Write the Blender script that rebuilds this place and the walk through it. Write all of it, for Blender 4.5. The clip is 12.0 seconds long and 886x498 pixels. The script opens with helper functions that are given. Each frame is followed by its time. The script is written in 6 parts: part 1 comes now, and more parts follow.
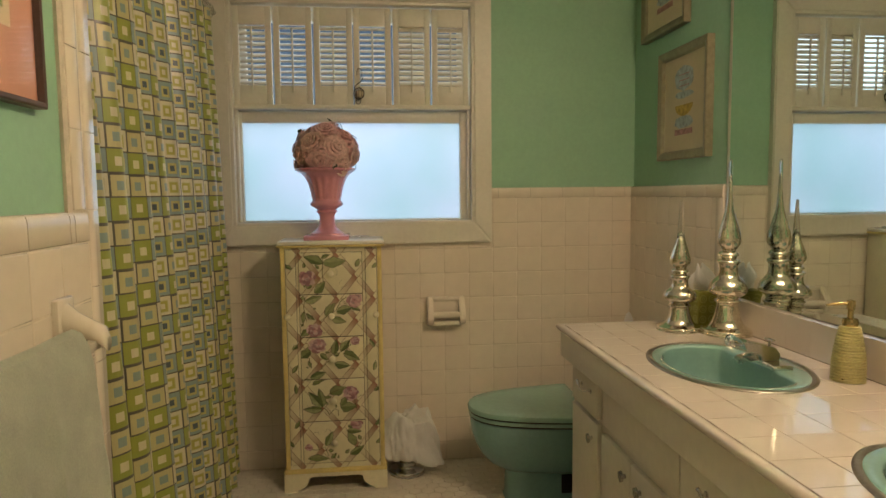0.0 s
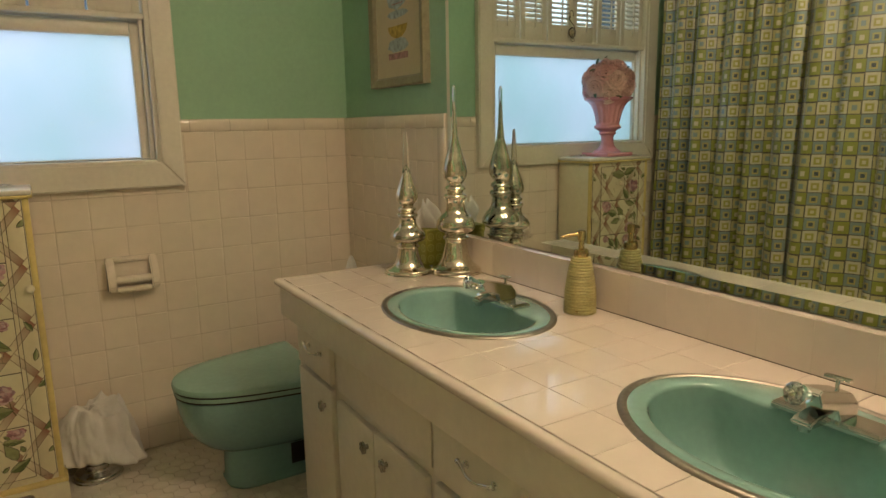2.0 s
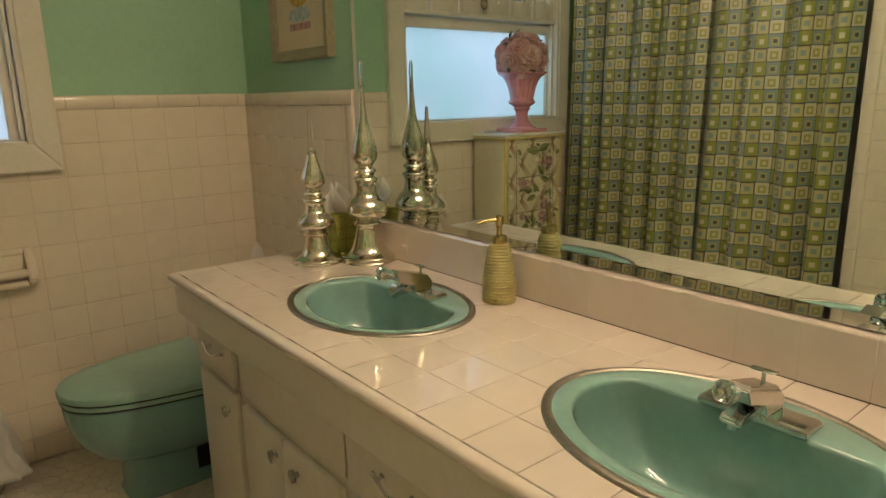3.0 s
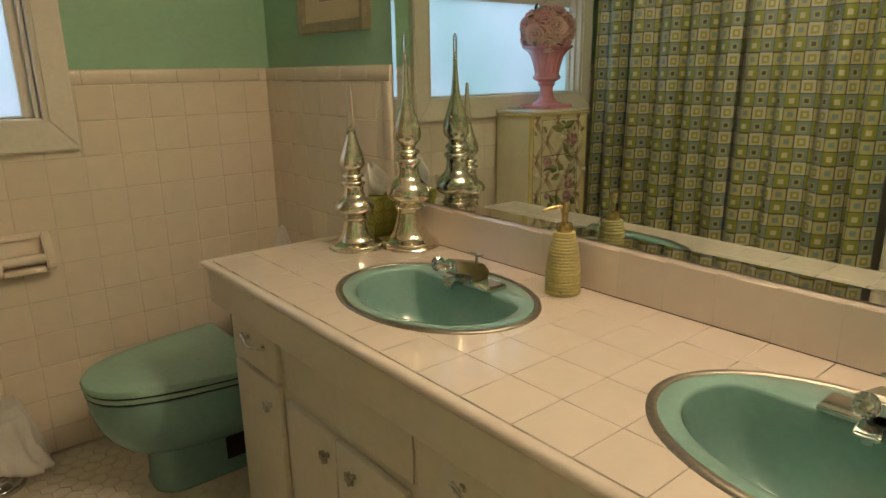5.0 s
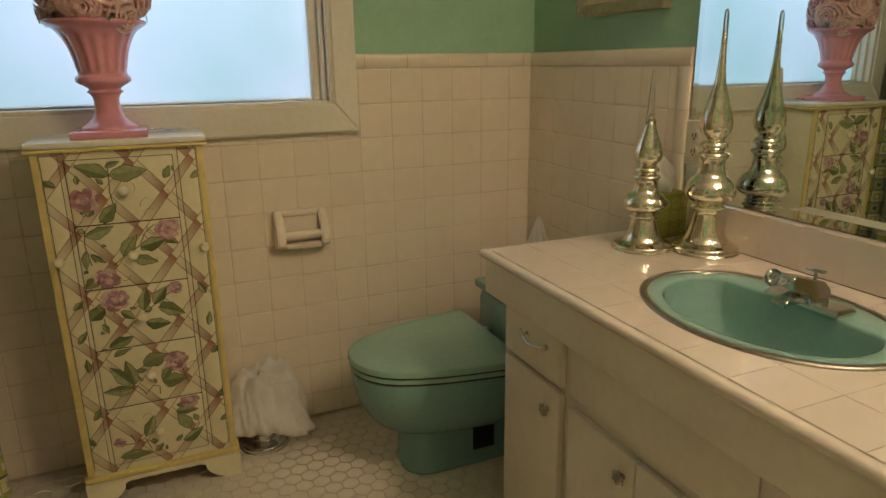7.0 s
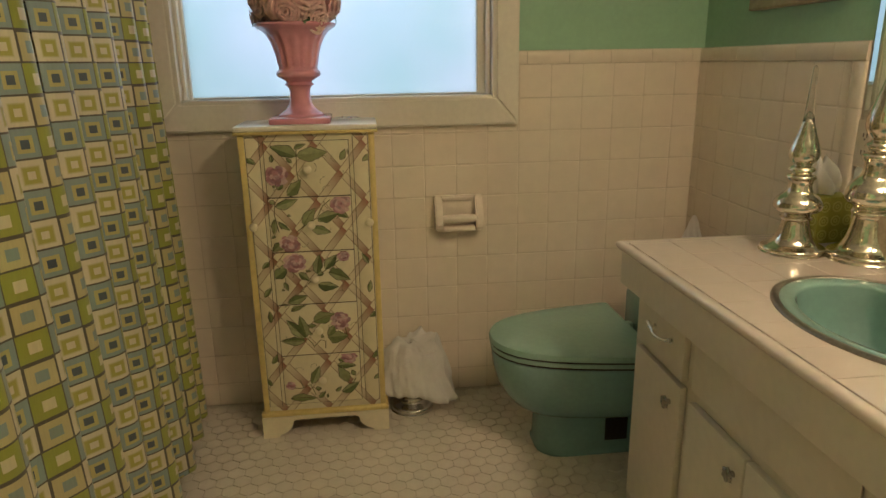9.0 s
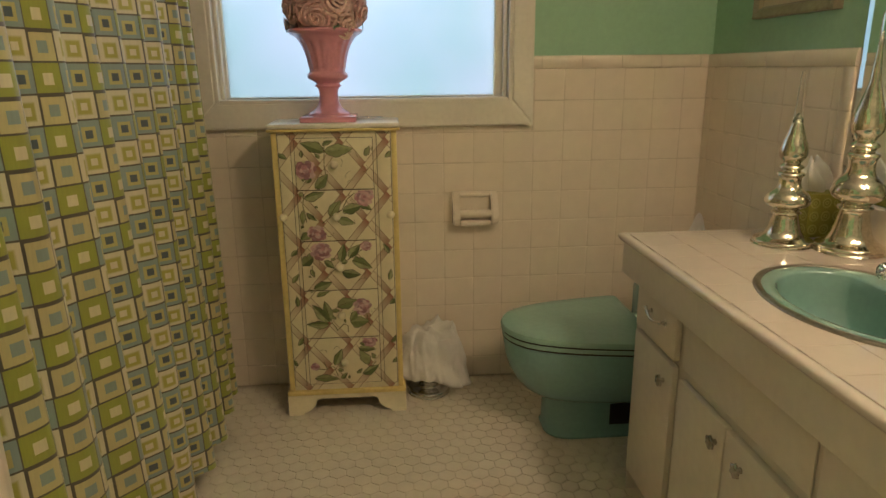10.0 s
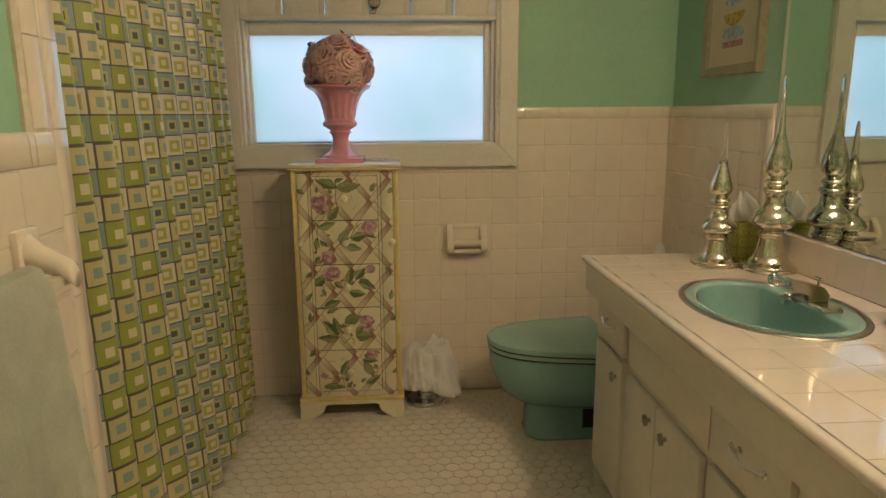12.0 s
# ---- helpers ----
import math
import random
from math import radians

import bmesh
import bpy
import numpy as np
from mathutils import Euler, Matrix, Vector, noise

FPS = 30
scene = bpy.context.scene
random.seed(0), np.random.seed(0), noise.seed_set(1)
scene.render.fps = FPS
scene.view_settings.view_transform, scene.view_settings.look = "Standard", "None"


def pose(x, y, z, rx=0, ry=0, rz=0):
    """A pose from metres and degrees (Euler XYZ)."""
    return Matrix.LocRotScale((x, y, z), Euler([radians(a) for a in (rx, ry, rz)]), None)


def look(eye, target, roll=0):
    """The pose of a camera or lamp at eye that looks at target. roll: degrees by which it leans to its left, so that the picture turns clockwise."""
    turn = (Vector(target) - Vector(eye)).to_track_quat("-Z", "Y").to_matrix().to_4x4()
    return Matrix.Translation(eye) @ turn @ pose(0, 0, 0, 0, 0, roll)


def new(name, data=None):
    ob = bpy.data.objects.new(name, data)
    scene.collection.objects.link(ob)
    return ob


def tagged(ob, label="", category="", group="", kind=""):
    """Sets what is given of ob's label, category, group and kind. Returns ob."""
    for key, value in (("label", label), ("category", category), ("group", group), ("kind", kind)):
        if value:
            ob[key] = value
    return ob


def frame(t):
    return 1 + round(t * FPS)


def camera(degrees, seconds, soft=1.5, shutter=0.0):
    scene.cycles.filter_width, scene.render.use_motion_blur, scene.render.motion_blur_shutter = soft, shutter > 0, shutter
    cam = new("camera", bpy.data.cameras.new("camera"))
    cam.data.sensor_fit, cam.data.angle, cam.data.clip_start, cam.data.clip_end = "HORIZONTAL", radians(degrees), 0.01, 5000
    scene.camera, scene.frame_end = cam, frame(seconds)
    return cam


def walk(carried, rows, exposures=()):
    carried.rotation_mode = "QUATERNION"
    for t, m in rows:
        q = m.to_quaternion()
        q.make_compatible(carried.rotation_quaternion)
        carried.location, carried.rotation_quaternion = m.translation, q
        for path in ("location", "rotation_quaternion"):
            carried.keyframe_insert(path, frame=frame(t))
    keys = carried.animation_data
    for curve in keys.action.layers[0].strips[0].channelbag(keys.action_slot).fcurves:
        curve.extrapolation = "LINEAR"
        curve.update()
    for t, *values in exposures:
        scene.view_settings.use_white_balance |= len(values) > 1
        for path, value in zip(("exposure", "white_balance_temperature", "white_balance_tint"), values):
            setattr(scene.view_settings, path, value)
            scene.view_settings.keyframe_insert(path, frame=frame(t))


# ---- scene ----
cam = camera(68.1, 12.0)
PATH = [
    (0, (0.901, 0.079, 1.271), (1.12, 2.059, 1.1), -0.6),
    (0.5, (0.93, 0.195, 1.265), (1.294, 2.153, 1.072), -0.7),
    (1, (0.938, 0.285, 1.255), (1.456, 2.205, 1.046), -0.8),
    (1.5, (0.926, 0.359, 1.258), (1.685, 2.181, 0.937), -0.9),
    (2, (0.974, 0.404, 1.251), (2.004, 2.077, 0.881), -1.0),
    (2.5, (1.05, 0.444, 1.263), (2.226, 2.008, 0.847), -1.0),
    (4.5, (1.024, 0.619, 1.264), (2.275, 2.097, 0.764), -0.9),
    (5, (0.998, 0.658, 1.273), (2.224, 2.147, 0.746), -0.9),
    (5.5, (0.956, 0.724, 1.263), (2.099, 2.273, 0.723), -0.9),
    (6, (0.919, 0.804, 1.252), (1.928, 2.443, 0.705), -0.9),
    (6.5, (0.881, 0.865, 1.256), (1.756, 2.576, 0.701), -1.0),
    (7, (0.844, 0.893, 1.26), (1.592, 2.666, 0.713), -0.8),
    (7.5, (0.829, 0.872, 1.262), (1.398, 2.712, 0.72), -0.9),
    (9.5, (0.928, 0.684, 1.253), (1.104, 2.6, 0.708), -0.8),
    (10, (0.924, 0.595, 1.25), (1.074, 2.518, 0.718), -0.6),
    (10.5, (0.911, 0.477, 1.25), (1.049, 2.406, 0.741), -0.5),
    (11, (0.925, 0.374, 1.257), (1.057, 2.311, 0.777), -0.5),
    (11.5, (0.948, 0.308, 1.262), (1.083, 2.251, 0.809), -0.4),
    (12, (0.955, 0.23, 1.266), (1.081, 2.185, 0.862), -0.4),
]
walk(cam, [(t, look(eye, target, roll)) for t, eye, target, roll in PATH])

EXPOSURE = 0.0
scene.view_settings.exposure = EXPOSURE

# ---- world, window light and lamps ----
world = bpy.data.worlds.new("daylight")
scene.world = world
world.use_nodes = True
wn = world.node_tree.nodes
sky = wn.new("ShaderNodeTexSky")
sky.sky_type = "NISHITA"
sky.sun_disc = False
sky.sun_elevation, sky.sun_rotation = radians(50), radians(200)
wn["Background"].inputs["Strength"].default_value = 0.035
world.node_tree.links.new(sky.outputs[0], wn["Background"].inputs["Color"])

LAMP_POWER = 6.0
WINDOW_POWER = 18.5


def window_light():
    data = bpy.data.lights.new("window_daylight", "AREA")
    data.shape, data.size, data.size_y = "RECTANGLE", 1.7, 1.8
    data.energy, data.color = WINDOW_POWER, (0.76, 0.88, 0.985)
    ob = new("window_daylight", data)
    ob.matrix_world = look((0.84, 3.75, 1.92), (0.84, 3.0, 1.92))
    return ob


window_light()


# ---- materials ----
def mat(name, base, rough=0.5, metal=0.0, vary=0.08, scale=6.0, fine=60.0, bump=0.0, bump_scale=80.0, coat=0.0, spread=0.0, trans=0.0, ior=1.45, dark=None, sheen=0.0):
    """Principled paint with two scales of noise in the colour, a fine relief and, by spread, a tint of its own for each object."""
    m = bpy.data.materials.new(name)
    m.use_nodes = True
    nt = m.node_tree
    p = nt.nodes["Principled BSDF"]
    p.inputs["Roughness"].default_value, p.inputs["Metallic"].default_value = rough, metal
    p.inputs["Coat Weight"].default_value, p.inputs["Transmission Weight"].default_value, p.inputs["IOR"].default_value = coat, trans, ior
    p.inputs["Sheen Weight"].default_value = sheen
    co = nt.nodes.new("ShaderNodeTexCoord")
    big, small = nt.nodes.new("ShaderNodeTexNoise"), nt.nodes.new("ShaderNodeTexNoise")
    big.inputs["Scale"].default_value, small.inputs["Scale"].default_value = scale, fine
    big.inputs["Detail"].default_value, small.inputs["Detail"].default_value = 4, 3
    geo = nt.nodes.new("ShaderNodeNewGeometry")
    for n in (big, small):
        nt.links.new(geo.outputs["Position"], n.inputs["Vector"])
    add = nt.nodes.new("ShaderNodeMath")
    add.operation = "ADD"
    nt.links.new(big.outputs["Fac"], add.inputs[0])
    nt.links.new(small.outputs["Fac"], add.inputs[1])
    ramp = nt.nodes.new("ShaderNodeMapRange")
    ramp.inputs["From Min"].default_value, ramp.inputs["From Max"].default_value = 0.6, 1.4
    nt.links.new(add.outputs[0], ramp.inputs["Value"])
    mix = nt.nodes.new("ShaderNodeMix")
    mix.data_type = "RGBA"
    lo = dark if dark else tuple(c * (1 - vary * 1.5) for c in base)
    hi = tuple(min(1, c * (1 + vary)) for c in base)
    mix.inputs["A"].default_value, mix.inputs["B"].default_value = (*lo, 1), (*hi, 1)
    nt.links.new(ramp.outputs[0], mix.inputs["Factor"])
    out = mix.outputs["Result"]
    if spread:
        info = nt.nodes.new("ShaderNodeObjectInfo")
        span = nt.nodes.new("ShaderNodeMapRange")
        span.inputs["To Min"].default_value, span.inputs["To Max"].default_value = 1 - spread, 1 + spread
        nt.links.new(info.outputs["Random"], span.inputs["Value"])
        hsv = nt.nodes.new("ShaderNodeHueSaturation")
        nt.links.new(span.outputs[0], hsv.inputs["Value"])
        nt.links.new(out, hsv.inputs["Color"])
        out = hsv.outputs["Color"]
    nt.links.new(out, p.inputs["Base Color"])
    if bump:
        bn, b = nt.nodes.new("ShaderNodeTexNoise"), nt.nodes.new("ShaderNodeBump")
        bn.inputs["Scale"].default_value = bump_scale
        nt.links.new(geo.outputs["Position"], bn.inputs["Vector"])
        b.inputs["Strength"].default_value, b.inputs["Distance"].default_value = bump, 0.004
        nt.links.new(bn.outputs["Fac"], b.inputs["Height"])
        nt.links.new(b.outputs["Normal"], p.inputs["Normal"])
    return m


def island_mat(name, colours, rough=0.6):
    """Paint that changes from one loose piece of a mesh to the next."""
    m = bpy.data.materials.new(name)
    m.use_nodes = True
    nt = m.node_tree
    p = nt.nodes["Principled BSDF"]
    p.inputs["Roughness"].default_value = rough
    geo, ramp, hsv = nt.nodes.new("ShaderNodeNewGeometry"), nt.nodes.new("ShaderNodeValToRGB"), nt.nodes.new("ShaderNodeHueSaturation")
    el = ramp.color_ramp.elements
    while len(el) < len(colours):
        el.new(0.5)
    for k, c in enumerate(colours):
        el[k].position, el[k].color = k / (len(colours) - 1), (*c, 1)
    ns, mr = nt.nodes.new("ShaderNodeTexNoise"), nt.nodes.new("ShaderNodeMapRange")
    ns.inputs["Scale"].default_value = 90
    mr.inputs["To Min"].default_value, mr.inputs["To Max"].default_value = 0.6, 1.35
    nt.links.new(geo.outputs["Position"], ns.inputs["Vector"])
    nt.links.new(ns.outputs["Fac"], mr.inputs["Value"])
    nt.links.new(mr.outputs[0], hsv.inputs["Value"])
    info, add, wrap = nt.nodes.new("ShaderNodeObjectInfo"), nt.nodes.new("ShaderNodeMath"), nt.nodes.new("ShaderNodeMath")
    wrap.operation = "FRACT"
    nt.links.new(geo.outputs["Random Per Island"], add.inputs[0])
    nt.links.new(info.outputs["Random"], add.inputs[1])
    nt.links.new(add.outputs[0], wrap.inputs[0])
    nt.links.new(wrap.outputs[0], ramp.inputs["Fac"])
    nt.links.new(ramp.outputs["Color"], hsv.inputs["Color"])
    nt.links.new(hsv.outputs["Color"], p.inputs["Base Color"])
    return m


M_GREEN = mat("green_wall_paint", (0.33, 0.56, 0.385), 0.55, vary=0.05, scale=2.5, bump=0.06, bump_scale=220)
M_CEIL = mat("ceiling_paint", (0.84, 0.82, 0.76), 0.8, vary=0.04, bump=0.1, bump_scale=150)
M_PLAIN = mat("plain_wall_paint", (0.70, 0.67, 0.59), 0.7, vary=0.05)
M_TILE = mat("wall_tile_glaze", (0.83, 0.735, 0.61), 0.075, coat=0.5, vary=0.035, scale=5, fine=25, bump=0.04, bump_scale=14, spread=0.018)
M_GROUT = mat("wall_tile_grout", (0.69, 0.60, 0.48), 0.9, vary=0.12, bump=0.2)
M_CTILE = mat("counter_tile_glaze", (0.67, 0.595, 0.525), 0.06, coat=0.4, vary=0.03, scale=5, fine=25, bump=0.025, bump_scale=12, spread=0.015)
M_CGROUT = mat("counter_grout", (0.60, 0.52, 0.43), 0.9, vary=0.15, bump=0.2)
M_HEX = mat("floor_tile_glaze", (0.72, 0.665, 0.565), 0.26, vary=0.06, scale=4, fine=30, bump=0.05, bump_scale=20, spread=0.03)
M_FGROUT = mat("floor_grout", (0.60, 0.535, 0.435), 0.9, vary=0.15, bump=0.2)
M_TRIM = mat("cream_gloss_paint", (0.78, 0.74, 0.64), 0.35, vary=0.05, scale=5, bump=0.05, bump_scale=60)
M_CAB = mat("cabinet_paint", (0.70, 0.65, 0.54), 0.38, vary=0.05, scale=4, fine=40, bump=0.06, bump_scale=90)
M_JADE = mat("jade_enamel", (0.22, 0.385, 0.355), 0.07, vary=0.06, scale=4, coat=0.5)
M_TOILET = mat("jade_vitreous_china", (0.21, 0.39, 0.375), 0.12, vary=0.06, scale=4, coat=0.4)
M_SEAT = mat("jade_seat_plastic", (0.27, 0.45, 0.375), 0.14, vary=0.05, scale=5)
M_CHROME = mat("chrome", (0.72, 0.72, 0.70), 0.10, 1.0, vary=0.06)
M_STEEL = mat("brushed_rim_steel", (0.36, 0.33, 0.285), 0.42, 1.0, vary=0.15, fine=120)
M_MERC = mat("mercury_glass", (0.80, 0.745, 0.63), 0.12, 1.0, vary=0.22, scale=26, fine=120, bump=0.22, bump_scale=40)
M_CLEAR = mat("clear_glass", (0.95, 0.96, 0.95), 0.03, trans=1.0, vary=0.0)
M_ACRYL = mat("clear_acrylic", (0.9, 0.93, 0.95), 0.04, trans=1.0, vary=0.0, ior=1.49)
M_MIRROR = mat("mirror_silver", (0.76, 0.84, 0.81), 0.012, 1.0, vary=0.01)
M_BEVEL = mat("mirror_edge", (0.70, 0.76, 0.74), 0.02, 1.0, vary=0.02)
M_PINK = mat("pink_glazed_ceramic", (0.74, 0.33, 0.40), 0.14, vary=0.07, scale=8, coat=0.3)
M_CREAMWOOD = mat("cream_painted_wood", (0.80, 0.74, 0.54), 0.42, vary=0.05, scale=8, bump=0.04)
M_TOPGLOSS = mat("cream_gloss_top", (0.80, 0.76, 0.66), 0.16, vary=0.04, scale=8)
M_HOLDER = mat("glazed_holder_ceramic", (0.84, 0.75, 0.63), 0.07, vary=0.03)
M_YELLOW = mat("yellow_painted_edge", (0.74, 0.60, 0.24), 0.42, vary=0.10, scale=14)
# leaf outlines and the open joint, and painted shade round the chest fronts
M_LINE = mat("dark_line_and_gap_shade", (0.055, 0.035, 0.02), 0.6)
M_KNOB = mat("worn_cut_chrome", (0.46, 0.44, 0.39), 0.22, 1.0, vary=0.3, fine=200)
M_GOLD = mat("brushed_gold", (0.60, 0.47, 0.22), 0.25, 1.0, vary=0.08)
M_SOAP = mat("ribbed_stoneware", (0.43, 0.385, 0.155), 0.38, vary=0.18, scale=30, fine=200, bump=0.1)
M_BAG = mat("white_thin_plastic", (0.95, 0.93, 0.90), 0.35, vary=0.04)
M_PAPER = mat("white_tissue_paper", (0.90, 0.88, 0.86), 0.85, vary=0.03)
M_TISSUEBOX = mat("olive_printed_card", (0.30, 0.30, 0.05), 0.55, vary=0.12)
M_TOWEL = mat("pale_green_terry", (0.76, 0.78, 0.66), 0.95, vary=0.10, scale=20, fine=300, bump=0.3, bump_scale=420, sheen=0.2)
M_FRAME = mat("silver_gilt_frame", (0.34, 0.30, 0.20), 0.42, 0.5, vary=0.14, scale=25)
M_MATBOARD = mat("cream_mat_board", (0.62, 0.54, 0.36), 0.85, vary=0.04)
M_DARKFRAME = mat("dark_thin_frame", (0.10, 0.06, 0.05), 0.35, vary=0.1)
M_CORAL = mat("coral_mat_board", (0.52, 0.25, 0.17), 0.85, vary=0.06)
# near-black: mirror backing, and painted shade for seat gaps, slots and recess
M_DARK = mat("dark_backing_and_gap_shade", (0.02, 0.02, 0.02), 0.8)
M_IRON = mat("dark_wire", (0.06, 0.045, 0.03), 0.4, 0.8)
M_PLASTIC = mat("ivory_plastic", (0.72, 0.66, 0.52), 0.35)
M_PRINT_B = mat("print_pale_blue", (0.42, 0.50, 0.50), 0.9, vary=0.25, scale=60)
M_PRINT_Y = mat("print_ochre", (0.50, 0.36, 0.08), 0.9, vary=0.25, scale=60)
M_PRINT_R = mat("print_dull_rose", (0.42, 0.24, 0.22), 0.9, vary=0.25, scale=60)
M_PRINT_G = mat("print_leaf_green", (0.30, 0.42, 0.14), 0.9, vary=0.4, scale=50)
M_LEAF = island_mat("painted_leaf", ((0.10, 0.135, 0.045), (0.19, 0.235, 0.085), (0.36, 0.38, 0.19), (0.26, 0.29, 0.12)), 0.5)
M_ROSEP = island_mat("painted_rose", ((0.26, 0.12, 0.14), (0.52, 0.27, 0.29), (0.68, 0.50, 0.48), (0.30, 0.16, 0.20)), 0.5)
M_STEM = mat("painted_stem", (0.10, 0.09, 0.03), 0.6)
M_ROSE = island_mat("silk_rose_petal", ((0.90, 0.55, 0.54), (0.93, 0.66, 0.62), (0.95, 0.77, 0.71), (0.91, 0.61, 0.62)), 0.7)


def thin_cloth(m, share):
    """Lets part of the light pass through a thin petal or sheet."""
    nt = m.node_tree
    p, out = nt.nodes["Principled BSDF"], nt.nodes["Material Output"]
    tr, mx = nt.nodes.new("ShaderNodeBsdfTranslucent"), nt.nodes.new("ShaderNodeMixShader")
    src = p.inputs["Base Color"].links[0].from_socket
    nt.links.new(src, tr.inputs["Color"])
    mx.inputs["Fac"].default_value = share
    nt.links.new(p.outputs[0], mx.inputs[1])
    nt.links.new(tr.outputs[0], mx.inputs[2])
    nt.links.new(mx.outputs[0], out.inputs["Surface"])
    return m


thin_cloth(M_ROSE, 0.40)
thin_cloth(M_PAPER, 0.15)


def sheer(m, share):
    """A film so thin that part of what is behind it shows."""
    nt = m.node_tree
    out = nt.nodes["Material Output"]
    tp, mx = nt.nodes.new("ShaderNodeBsdfTransparent"), nt.nodes.new("ShaderNodeMixShader")
    mx.inputs["Fac"].default_value = share
    nt.links.new(out.inputs["Surface"].links[0].from_socket, mx.inputs[1])
    nt.links.new(tp.outputs[0], mx.inputs[2])
    nt.links.new(mx.outputs[0], out.inputs["Surface"])
    return m


sheer(thin_cloth(M_BAG, 0.18), 0.14)
M_SILKLEAF = island_mat("silk_leaf", ((0.05, 0.10, 0.05), (0.10, 0.20, 0.10), (0.06, 0.16, 0.14)), 0.6)


def frosted_glass():
    m = bpy.data.materials.new("frosted_glass")
    m.use_nodes = True
    nt = m.node_tree
    out = nt.nodes["Material Output"]
    tr, gl, mx = nt.nodes.new("ShaderNodeBsdfTranslucent"), nt.nodes.new("ShaderNodeBsdfGlossy"), nt.nodes.new("ShaderNodeMixShader")
    ns, ramp, geo = nt.nodes.new("ShaderNodeTexNoise"), nt.nodes.new("ShaderNodeValToRGB"), nt.nodes.new("ShaderNodeNewGeometry")
    ns.inputs["Scale"].default_value = 2.2
    ramp.color_ramp.elements[0].color, ramp.color_ramp.elements[1].color = (0.74, 0.85, 0.88, 1), (0.86, 0.90, 0.97, 1)
    ramp.color_ramp.elements[0].position, ramp.color_ramp.elements[1].position = 0.35, 0.62
    nt.links.new(geo.outputs["Position"], ns.inputs["Vector"])
    nt.links.new(ns.outputs["Fac"], ramp.inputs["Fac"])
    nt.links.new(ramp.outputs["Color"], tr.inputs["Color"])
    gl.inputs["Roughness"].default_value = 0.25
    mx.inputs["Fac"].default_value = 0.06
    vo, bp = nt.nodes.new("ShaderNodeTexVoronoi"), nt.nodes.new("ShaderNodeBump")
    vo.inputs["Scale"].default_value = 110
    nt.links.new(geo.outputs["Position"], vo.inputs["Vector"])
    bp.inputs["Strength"].default_value, bp.inputs["Distance"].default_value = 0.5, 0.003
    nt.links.new(vo.outputs["Distance"], bp.inputs["Height"])
    nt.links.new(bp.outputs["Normal"], gl.inputs["Normal"])
    nt.links.new(tr.outputs[0], mx.inputs[1])
    nt.links.new(gl.outputs[0], mx.inputs[2])
    nt.links.new(mx.outputs[0], out.inputs["Surface"])
    return m


M_FROST = frosted_glass()


